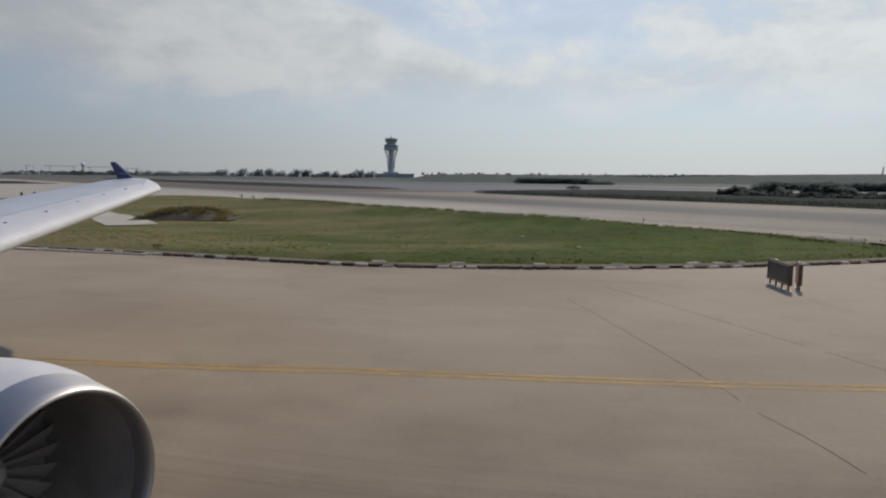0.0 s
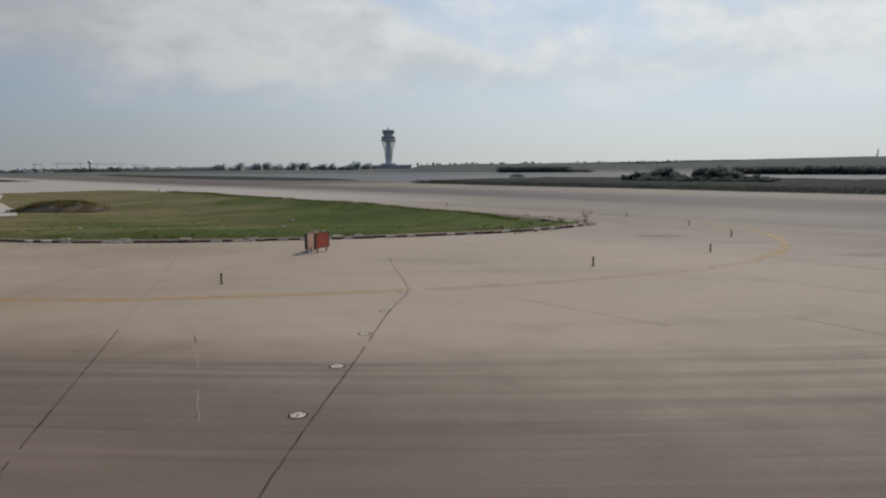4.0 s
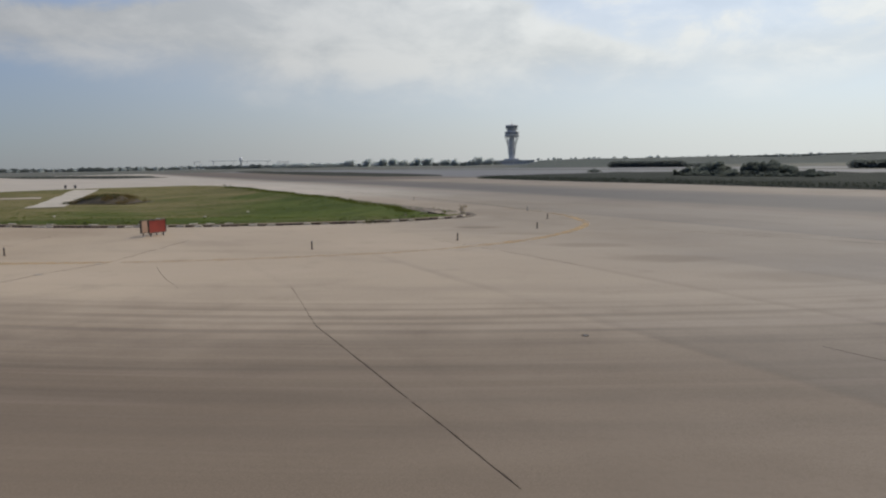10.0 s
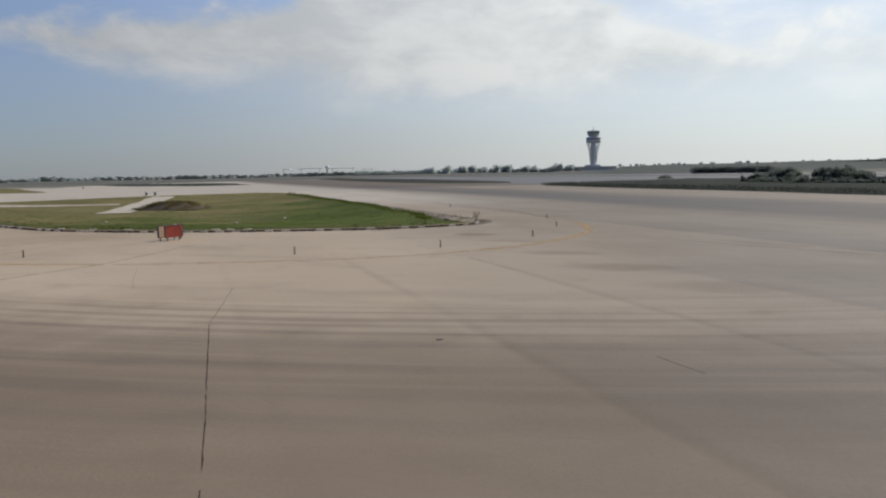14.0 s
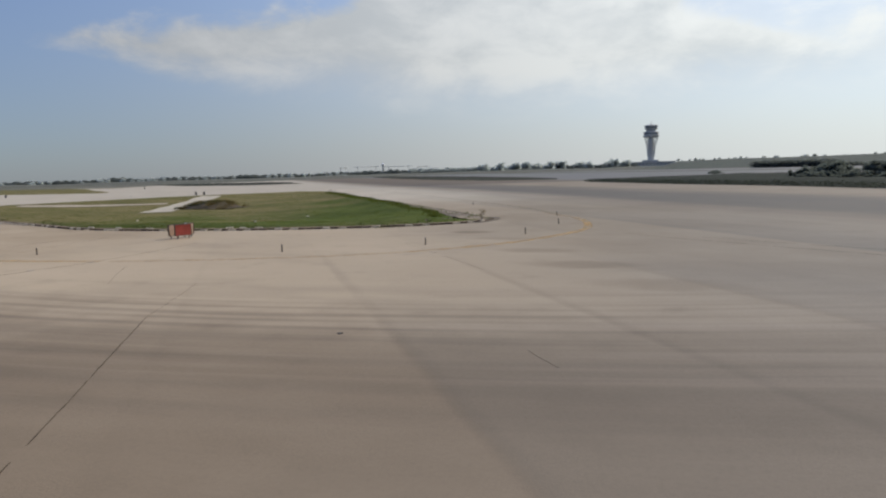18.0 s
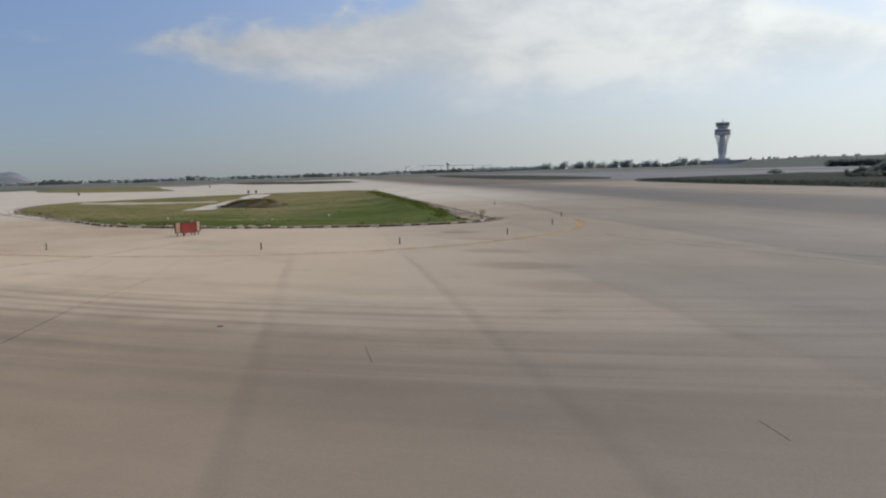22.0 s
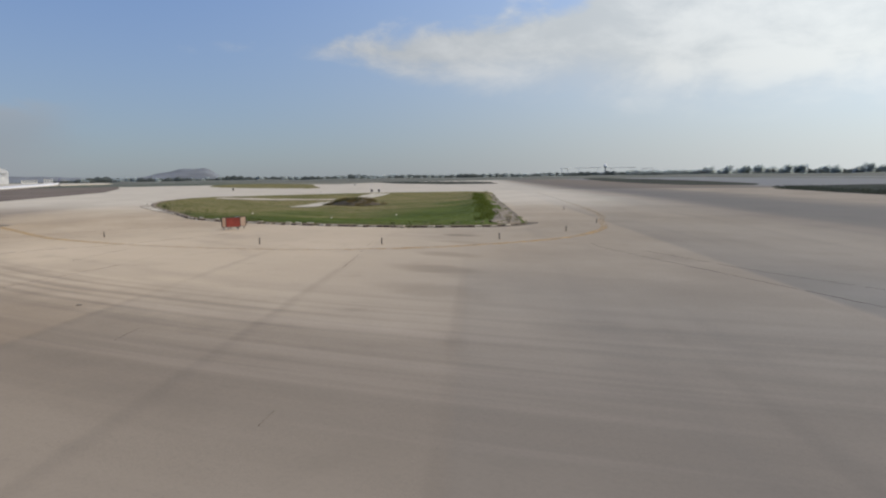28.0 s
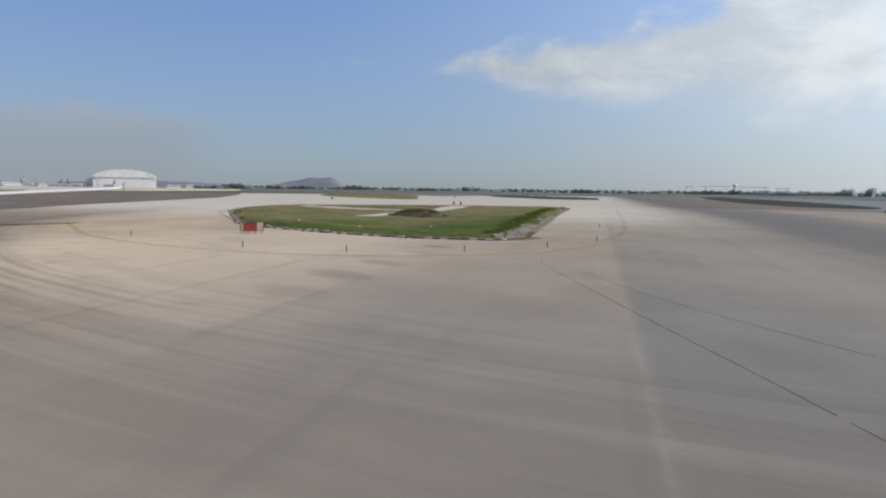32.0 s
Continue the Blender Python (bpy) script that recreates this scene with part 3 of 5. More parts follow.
HEART = Vector((sum(p.x for p in RIM) / len(RIM), sum(p.y for p in RIM) / len(RIM), 0))


def rim_distance(x, y):
    """Metres from a place to the island's outline."""
    best = 1e9
    for (x1, y1), (x2, y2) in zip(ISLAND, ISLAND[1:] + ISLAND[:1]):
        dx, dy = x2 - x1, y2 - y1
        t = max(0.0, min(1.0, ((x - x1) * dx + (y - y1) * dy) / (dx * dx + dy * dy)))
        best = min(best, (x - x1 - t * dx) ** 2 + (y - y1 - t * dy) ** 2)
    return math.sqrt(best)


def turf_height(x, y):
    """The island's grass: a low rim, and a shallow basin inside."""
    d = rim_distance(x, y)
    t = max(0.0, min(1.0, (d - 2.5) / 20.0))
    rim = 0.16 * min(1.0, 0.3 + d / 1.5)
    ridge = 0.42 * math.exp(-(((0.8 * x + 0.6 * y) - 59.4) / 2.0) ** 2) * max(0.0, min(1.0, (y - 60) / 16)) * max(0.0, min(1.0, (140 - y) / 20))
    return ridge + rim - 0.78 * t * t * (3 - 2 * t) + min(1.0, d / 2) * (0.16 * noise.noise(Vector((x * 0.13, y * 0.13, 3.0))) + 0.05 * noise.noise(Vector((x * 0.7, y * 0.7, 3.0))))


# the ground: one sheet to the horizon, open under the island's basin
verts, faces, m = [], [], len(RIM)
for p in RIM:
    q = HEART + (p - HEART) * 0.985
    verts.append((q.x, q.y, 0))
for rad in (None, 140, 260, 600, 1500, 3000, 4600):
    for p in RIM:
        d = p - HEART
        q = HEART + (d * 1.02 if rad is None else d.normalized() * max(rad, d.length * 1.1))
        verts.append((q.x, q.y, 0))
for k in range(7):
    faces += [(k * m + i, k * m + (i + 1) % m, (k + 1) * m + (i + 1) % m, (k + 1) * m + i) for i in range(m)]
ground = new("ground", raw_mesh("ground", verts, [f[::-1] for f in faces], MAT_PAVE))
tagged(ground, "pale concrete apron and grey asphalt taxiway with rubber streaks", "pavement", kind="structure")

island = thing("grass_island", "kerbed island of short green grass with dry patches", "grass island", kind="structure")
verts, faces, rings = [], [], 30
for k in range(rings + 1):
    f = 1 - (k / rings) ** 1.25
    for p in RIM:
        q = HEART + (p - HEART) * f
        verts.append((q.x, q.y, turf_height(q.x, q.y) if k else -0.05))
    if k:
        faces += [((k - 1) * m + i, (k - 1) * m + (i + 1) % m, k * m + (i + 1) % m, k * m + i) for i in range(m)]
part("turf", raw_mesh("turf", verts, faces, MAT_GRASS, True), None, island)


# ---- rough far forms ----
def far_verge(poly, label, seed, rise=0.25, name="grass_strip", mat=MAT_FIELD):
    ob = new(name, raw_mesh(name, *turf(poly, 6, rise, 0.3, 4.0, seed), mat, True))
    return tagged(ob, label, "grass strip", kind="structure")


STRIP_A = [(20, 205), (45, 163.5), (66, 133.5), (80, 109), (96, 88), (130, 42), (175, 40), (150, 105), (124, 152), (112, 190), (82, 232), (55, 246), (30, 226)]
STRIP_B = [(1, 258), (-10, 300), (-47, 365), (-124, 490), (-228, 640), (-330, 800), (-420, 960), (-350, 790), (-215, 550), (-96, 359), (-42, 284), (-23, 264)]
STRIP_C = [(-160, 193), (-168, 206), (-232, 256), (-330, 330), (-430, 352), (-400, 300), (-300, 232), (-245, 208), (-200, 197)]
far_verge(STRIP_A, "dark rough grass strip beside the taxiway", 11.0, 1.1)
far_verge(STRIP_B, "dark rough grass strip beside the taxiway", 12.0, 0.3)
STRIP_D = [(-152, 322), (-172, 304), (-200, 318), (-250, 342), (-320, 400), (-400, 470), (-330, 460), (-238, 426), (-184, 362)]
far_verge(STRIP_D, "thin dark grass strip far across the airfield", 14.0, 0.25)
far_verge(STRIP_C, "straw-green grass strip between taxiways", 13.0, mat=MAT_GRASS)

runway_line = [(-40, 12), (-56, 30), (-91, 51), (-193, 123), (-300, 178), (-415, 230), (-425, 60), (-330, -40), (-150, -60)]
me = raw_mesh("runway", [(x, y, 0.02) for x, y in runway_line], [tuple(range(len(runway_line)))], MAT_RUNWAY)
tagged(new("runway", me), "dark asphalt runway beyond the pale concrete", "runway", kind="structure")

# berm along the far side of the airfield, higher in the east
verts, faces = [], []
for i in range(121):
    az = radians(-66 + i * 1.25)
    tall = (0.1 if az > 1.12 else 3.0 if az > 0.02 else 8.0) + 4.6 * max(0.0, min(1.0, (-math.degrees(az) + 2) / 34)) + 1.2 * noise.noise(Vector((i * 0.35, 2.0, 0)))
    for dist, h in ((720, -0.3), (800, 0.30 * tall), (900, 0.85 * tall), (960, tall), (1120, tall * 0.9), (1400, -0.3)):
        far = dist * (1 + 0.10 * math.sin(i * 0.21))
        verts.append((30 - math.sin(az) * far, 8 + math.cos(az) * far, h + (0.5 * noise.noise(Vector((i * 0.9, dist * 0.01, 0))) if h > 0 else 0)))
for i in range(120):
    for j in range(5):
        a = i * 6 + j
        faces.append((a, a + 6, a + 7, a + 1))
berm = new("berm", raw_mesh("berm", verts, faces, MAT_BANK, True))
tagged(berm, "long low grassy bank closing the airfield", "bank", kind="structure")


def bearing(az, dist, base=(38.0, 6.0)):
    """A place at a bearing, in degrees west of north, and a distance from the middle of the path."""
    return base[0] - math.sin(radians(az)) * dist, base[1] + math.cos(radians(az)) * dist


# ---- the island's edge ----
def kerb_block(length, seed):
    rng = random.Random(seed)
    bm = box((length, 0.24, 0.15), bevel=0.025)
    for v in bm.verts:
        v.co += Vector((rng.uniform(-1, 1), rng.uniform(-1, 1), rng.uniform(-1, 1))) * 0.012
    return bm


rng = random.Random(5)
blocks = {c: [mesh_of("kerb_block", kerb_block(0.63, 10 * i + j), m) for j in range(3)] for i, (c, m) in enumerate((("red", MAT_KRED), ("white", MAT_KWHITE)))}
kerb = thing("kerb", "low concrete kerb painted in worn red and white blocks", "kerb", kind="structure")
KERB_LINE = ISLAND[-1:] + ISLAND[:15]
for i, (p, q) in enumerate(zip(line := smooth_line(KERB_LINE, 0.665), line[1:])):
    d = q - p
    if rng.random() < 0.04:
        continue
    side = Vector((d.y, -d.x, 0)).normalized()
    c = (p + q) / 2 + side * (0.12 + rng.uniform(-0.03, 0.03))
    at = Matrix.LocRotScale(c + Vector((0, 0, rng.uniform(-0.05, 0.01))), Euler((rng.uniform(-0.08, 0.08), rng.uniform(-0.04, 0.04), math.atan2(d.y, d.x) + rng.uniform(-0.07, 0.07))), (rng.uniform(0.78, 1.0), rng.uniform(0.85, 1.1), 1))
    part("kerb_block", rng.choice(blocks["red" if (i % 2) != (rng.random() < 0.16) else "white"]), None, kerb, at=at)
# a second, broken row of older stones behind the kerb
for p, q in zip(line[70:190], line[71:191]):
    if rng.random() < 0.86 or not -4 < p.x < 20:
        continue
    d = q - p
    side = Vector((d.y, -d.x, 0)).normalized()
    at = Matrix.LocRotScale((p + q) / 2 - side * rng.uniform(0.45, 0.75) + Vector((0, 0, 0.06)), Euler((rng.uniform(-0.1, 0.1), rng.uniform(-0.08, 0.08), math.atan2(d.y, d.x) + rng.uniform(-0.15, 0.15))), None)
    part("kerb_block", rng.choice(blocks["white"]), None, kerb, at=at)

# trodden earth between the kerb and the grass
verts, faces = [], []
for i, (p, q) in enumerate(zip(line, line[1:])):
    d = (q - p).normalized()
    side = Vector((-d.y, d.x, 0))
    for off, h in ((0.02, 0.10), (0.3, 0.14), (0.62 + 0.3 * noise.noise(Vector((i * 0.3, 4.0, 0))), 0.02)):
        c = p + side * off
        verts.append((c.x, c.y, turf_height(c.x, c.y) * 0.5 + h))
faces = [(i * 3 + j, i * 3 + j + 1, i * 3 + j + 4, i * 3 + j + 3) for i in range(len(line) - 2) for j in range(2)]
tagged(new("earth_strip", raw_mesh("earth_strip", verts, faces, MAT_EDGE, True)), "narrow strip of brown earth behind the kerb", "bare ground", kind="structure")

# a broad pale kerb foot of old concrete round the island's western end
border = smooth_line([ISLAND[-3], ISLAND[-2], ISLAND[-1], *ISLAND[:6]], 2.4)
foot = thing("kerb_foot", "broad stained concrete foot outside the kerb", "kerb", kind="structure")
for i, (p, q) in enumerate(zip(border, border[1:])):
    d = (q - p).normalized()
    side = Vector((d.y, -d.x, 0))
    wide = 1.7 * min(1.0, (len(border) - i) / 14)
    bm = box((2.34, max(0.3, wide), 0.08), bevel=0.02)
    c = (p + q) / 2 + side * (0.26 + wide / 2)
    part("slab", bm, MAT_SAND if rng.random() < 0.75 else MAT_KWHITE, foot, at=Matrix.LocRotScale(c + Vector((0, 0, rng.uniform(-0.03, 0.01))), Euler((0, 0, math.atan2(d.y, d.x) + rng.uniform(-0.02, 0.02))), None))

# bare earth with wheel ruts along the island's edge by the taxiway
edge_line = smooth_line([(33.6, 56.6), (34.2, 58.4), (31.5, 62.5), (24.5, 72), (11.5, 89), (-1, 105), (-21, 132)], 1.0)
verts, faces = [], []
for i, p in enumerate(edge_line):
    d = (edge_line[min(i + 1, len(edge_line) - 1)] - edge_line[max(0, i - 1)]).normalized()
    side = Vector((d.y, -d.x, 0))
    for j, (off, h) in enumerate(((-2.1, 0.12), (-1.8, 0.31), (-1.2, 0.28), (-0.7, 0.20), (-0.2, 0.25), (0.4, 0.15), (0.8, -0.01))):
        q = p + side * (off + 0.22 * noise.noise(Vector((i * 0.3, j * 1.0, 0))))
        verts.append((q.x, q.y, h + 0.05 * noise.noise(Vector((i * 0.6, j * 2.0, 5.0))) * (j < 6)))
m7 = 7
faces = [(i * m7 + j, i * m7 + j + 1, (i + 1) * m7 + j + 1, (i + 1) * m7 + j) for i in range(len(edge_line) - 1) for j in range(m7 - 1)]
dirt = new("dirt_verge", raw_mesh("dirt_verge", verts, faces, MAT_DIRT, True))
tagged(dirt, "bare brown earth verge with wheel ruts", "dirt verge", kind="structure")
for off in (-1.3, 0.35):
    line2 = [p + Vector(((edge_line[min(i + 1, len(edge_line) - 1)] - edge_line[max(0, i - 1)]).normalized().y, -(edge_line[min(i + 1, len(edge_line) - 1)] - edge_line[max(0, i - 1)]).normalized().x, 0)) * off for i, p in enumerate(edge_line)]
    part("wheel_rut", raw_mesh("wheel_rut", *ribbon(line2[4:], 0.30, 0.27 if off < 0 else 0.17, 0.5, 0.03, rng), MAT_RUT), None, dirt, "dark wheel rut")

tail = [(31.2, 57.6), (31.9, 56.4), (33.4, 54.9), (35.0, 54.1), (35.9, 55.6), (36.1, 58.4), (35.0, 61.3), (33.2, 60.6)]
part("tail", raw_mesh("tail", *turf(tail, 5, 0.06, 0.05, 0.4, 3.0), MAT_RUT, True), None, dirt, "trodden dark earth at the tip")

# gravel tail where the island meets the taxiway
def rubble(name, n, cx, cy, sx, sy, size, mat, z=0.0, seed=1, turn=0.0):
    rr = random.Random(seed)
    verts, faces = [], []
    for _ in range(n):
        u, v, s = rr.gauss(0, sx), rr.gauss(0, sy), rr.uniform(0.4, 1.3) * size
        x, y = cx + u * math.cos(turn) - v * math.sin(turn), cy + u * math.sin(turn) + v * math.cos(turn)
        b = len(verts)
        verts += [(x + rr.uniform(-s, s), y + rr.uniform(-s, s), z) for _ in range(4)] + [(x + rr.uniform(-s, s) * 0.4, y + rr.uniform(-s, s) * 0.4, z + s * rr.uniform(0.4, 0.9))]
        faces += [(b, b + 1, b + 4), (b + 1, b + 2, b + 4), (b + 2, b + 3, b + 4), (b + 3, b, b + 4)]
    return raw_mesh(name, verts, faces, mat)


tagged(new("rubble", rubble("rubble", 150, 33.8, 57.6, 1.0, 1.6, 0.06, MAT_DIRT, 0.05, 4, -0.4)), "loose stones and crumbled concrete at the island's tip", "rubble", kind="stuff")
tagged(new("rubble", rubble("rubble", 26, 31.8, 56.4, 1.6, 0.9, 0.13, MAT_DIRT, 0.2, 5, 0.5)), "pale broken concrete lumps in the grass", "rubble", kind="stuff")

# concrete path across the island, and the overgrown earth mound on it
def laid(poly_line, width, lift, mat, name):
    verts, faces, ln = [], [], smooth_line(poly_line, 0.8)
    for i, p in enumerate(ln):
        d = (ln[min(i + 1, len(ln) - 1)] - ln[max(0, i - 1)]).normalized()
        side = Vector((-d.y, d.x, 0))
        for sgn in (-1, -0.33, 0.33, 1):
            q = p + side * sgn * width / 2
            verts.append((q.x, q.y, turf_height(q.x, q.y) + lift))
    faces = [(i * 4 + j, i * 4 + j + 1, (i + 1) * 4 + j + 1, (i + 1) * 4 + j) for i in range(len(ln) - 1) for j in range(3)]
    return raw_mesh(name, verts, faces, mat, True)


tagged(new("path", laid([(-25.3, 82.0), (-29, 88.2), (-33.5, 95.5), (-41.5, 107), (-50, 119.5), (-58.5, 135)], 4.8, 0.07, MAT_PATH, "path")), "pale concrete service path across the grass", "path", kind="structure")
tagged(new("dry_ground", laid([(-70, 94), (-64, 99), (-57, 106), (-50, 112)], 6.0, 0.05, MAT_SAND, "dry_ground")), "bare sandy patch in the grass", "bare ground", kind="structure")


def leaf_cloud(n, lumps, size, seed, upright=0.0):
    """Small leaf cards scattered over lumps (centre, radii), denser at their skins."""
    rr = random.Random(seed)
    verts, faces = [], []
    for _ in range(n):
        (cx, cy, cz), (rx, ry, rz) = rr.choice(lumps)
        v = Vector((rr.gauss(0, 1), rr.gauss(0, 1), rr.gauss(0, 1))).normalized() * (rr.random() ** 0.35)
        c = Vector((cx + v.x * rx, cy + v.y * ry, max(0.02, cz + v.z * rz)))
        s = size * rr.uniform(0.5, 1.4)
        a = Vector((rr.uniform(-1, 1), rr.uniform(-1, 1), rr.uniform(-1, 1) * (1 - upright))).normalized() * s
        b = Vector((rr.uniform(-1, 1) * (1 - upright), rr.uniform(-1, 1) * (1 - upright), rr.uniform(-0.4, 1))).normalized() * s
        k = len(verts)
        verts += [c - a * 0.5, c + b * 0.5, c + a * 0.5 + b * 0.2, c - b * 0.5]
        faces.append((k, k + 1, k + 2, k + 3))
    return verts, faces


def lumpy(rr, n, spread, height, size):
    out = []
    for _ in range(n):
        u = rr.uniform(-1, 1)
        out.append(((u * spread[0], rr.uniform(-1, 1) * spread[1], height * rr.uniform(0.1, 0.95) * (1 - 0.55 * abs(u))), (size * rr.uniform(0.6, 1.2),) * 2 + (size * rr.uniform(0.5, 1.0),)))
    return out


mound = thing("earth_mound", "brown earth mound overgrown with dry weeds", "mound", Matrix.Translation((0, 0, -0.5)))
verts, faces = [], []
for i in range(37):
    for j in range(27):
        x, y = -28.6 + i * 0.3, 88.6 + j * 0.3
        fall = ((x + 23.2) / 5.0) ** 2 + ((y - 92.5) / 3.8) ** 2
        h = max(0.0, 1 - fall) ** 0.8 * (1.0 + 0.55 * noise.noise(Vector((x * 0.5, y * 0.5, 3.0))) + 0.2 * noise.noise(Vector((x * 1.7, y * 1.7, 5.0))))
        verts.append((x, y, h - 0.03))
faces = [(i * 27 + j, (i + 1) * 27 + j, (i + 1) * 27 + j + 1, i * 27 + j + 1) for i in range(36) for j in range(26)]
part("earth", raw_mesh("earth", verts, faces, MAT_EARTH, True), None, mound)
rr = random.Random(31)
for lumps, n, size, mat, label in ((44, 9000, 0.12, MAT_DRY, "dry brown weeds"), (16, 2200, 0.12, MAT_LEAF, "dark green weeds")):
    spots = []
    for _ in range(lumps):
        u, v = rr.uniform(-0.85, 0.85), rr.uniform(-0.85, 0.85)
        top = max(0.0, 1 - u * u - v * v) ** 0.8
        spots.append(((-23.2 + u * 5.0, 92.5 + v * 3.8, top + 0.05), (0.85, 0.85, 0.32 + 0.25 * rr.random() * (u > 0.1))))
    part("weed_cover", raw_mesh("weeds", *leaf_cloud(n, spots, size, n, 0.4), mat), None, mound, label)


# grass blades over the island, thick and tall at its rim
def blades(n, seed, poly, tall, mat_name):
    rr = random.Random(seed)
    xs, ys = [p[0] for p in poly], [p[1] for p in poly]
    verts, faces = [], []
    while n > 0:
        y = min(ys) + (max(ys) - min(ys)) * rr.random() ** 1.9
        x = rr.uniform(min(xs), max(xs))
        if not inside(x, y, poly) or (abs((x + 37) * 0.835 + (y - 100.5) * 0.55) < 2.3 and 80 < y < 137):
            continue
        n -= 1
        h0 = turf_height(x, y)
        clump = 0.5 + noise.noise(Vector((x * 0.25, y * 0.25, 8.0)))
        for _ in range(3):
            h, a, wd = tall * rr.uniform(0.4, 1.0) * (0.6 + clump), rr.uniform(0, 6.28), rr.uniform(0.03, 0.07)
            lean = Vector((rr.uniform(-1, 1), rr.uniform(-1, 1), 0)) * h * 0.45
            c = Vector((x + rr.uniform(-0.15, 0.15), y + rr.uniform(-0.15, 0.15), h0 - 0.02))
            sd = Vector((math.cos(a), math.sin(a), 0)) * wd
            k = len(verts)
            verts += [c - sd, c + sd, c + lean + Vector((0, 0, h))]
            faces.append((k, k + 1, k + 2))
    return verts, faces


grass = new("grass", raw_mesh("grass", *blades(22000, 41, ISLAND, 0.055, ""), MAT_BLADE))
tagged(grass, "short green grass of uneven height on the island", "grass", kind="stuff")
rr = random.Random(43)
weeds_v, weeds_f = [], []
for p in smooth_line(ISLAND[12:20], 1.6):
    if rr.random() < 0.5:
        v, f = leaf_cloud(60, [((p.x + rr.uniform(-4.0, -2.6), p.y + rr.uniform(-3.0, -1.4), 0.1), (1.1, 1.1, rr.uniform(0.1, 0.28)))], 0.10, rr.random(), 0.6)
        weeds_f += [tuple(i + len(weeds_v) for i in q) for q in f]
        weeds_v += v
for p in line[60:]:
    if rr.random() < 0.22:
        v, f = leaf_cloud(16, [((p.x + rr.uniform(-0.8, 0.8), p.y + rr.uniform(0.3, 2.2), 0.2), (0.3, 0.3, rr.uniform(0.12, 0.32)))], 0.12, rr.random(), 0.6)
        weeds_f += [tuple(i + len(weeds_v) for i in q) for q in f]
        weeds_v += v
tagged(new("weeds", raw_mesh("weeds", weeds_v, weeds_f, MAT_LEAF)), "straggling dark weeds along the kerb and verge", "weeds", kind="stuff")
tall_v, tall_f = [], []
for i, p in enumerate(smooth_line(edge_line[5:], 0.28)):
    q = p + Vector((-0.8, -0.6, 0)) * rr.uniform(1.8, 3.6)
    v, f = leaf_cloud(30, [((q.x, q.y, turf_height(q.x, q.y) + 0.06), (0.6, 0.6, (0.08 + 0.12 * min(1.0, i / 60)) + 0.06 * noise.noise(Vector((i * 0.06, 1.0, 0)))))], 0.12, 900 + i, 0.5)
    tall_f += [tuple(k + len(tall_v) for k in g) for g in f]
    tall_v += v
for i, p in enumerate(smooth_line(edge_line, 0.35)):
    if rr.random() < 0.28:
        q = p + Vector((0.8, 0.6, 0)) * rr.uniform(-2.2, 0.5)
        v, f = leaf_cloud(14, [((q.x, q.y, 0.26), (0.45, 0.45, rr.uniform(0.06, 0.16)))], 0.10, 2900 + i, 0.4)
        tall_f += [tuple(k + len(tall_v) for k in g) for g in f]
        tall_v += v
tagged(new("tall_grass", raw_mesh("tall_grass", tall_v, tall_f, MAT_ROUGH)), "uncut dark green grass beside the earth verge", "grass", kind="stuff")
for i, (x, y, tall) in enumerate(((35.2, 56.2, 1.0), (-29.3, 141.5, 0.9), (-26.5, 138.5, 0.6))):
    shrub = thing("shrub", "thin dry shrub at the grass island's edge", "shrub", Matrix.Translation((x, y, 0.08)), "island shrubs")
    bm = bmesh.new()
    rr = random.Random(70 + i)
    for _ in range(9):
        tube((0, 0, -0.1), (rr.uniform(-0.25, 0.25), rr.uniform(-0.25, 0.25), tall * rr.uniform(0.6, 1)), 0.014, 0.005, 5, bm)
    part("stem", bm, MAT_BARK, shrub)
    part("foliage", raw_mesh("foliage", *leaf_cloud(60, [((rr.uniform(-0.35, 0.35), rr.uniform(-0.35, 0.35), tall * rr.uniform(0.3, 0.8)), (0.28, 0.28, 0.3)) for _ in range(5)], 0.11, 80 + i, 0.3), MAT_DRY if i < 1 else MAT_LEAF), None, shrub)
for i, (x, y) in enumerate(((-3.3, 56.8), (12.2, 56.1), (10.7, 67.8))):
    bm = bmesh.new()
    bmesh.ops.create_icosphere(bm, subdivisions=2, radius=0.12)
    for v in bm.verts:
        v.co = Vector((v.co.x * 1.4, v.co.y, v.co.z * 0.6)) * (1 + 0.35 * noise.noise(v.co * 5 + Vector((i * 3.0, 0, 0))))
    stone = new("stone", mesh_of("stone", bm, MAT_KWHITE))
    stone.matrix_basis = Matrix.Translation((x, y, turf_height(x, y) + 0.06))
    tagged(stone, "pale stone lying in the grass", "stone", "stones in the grass")

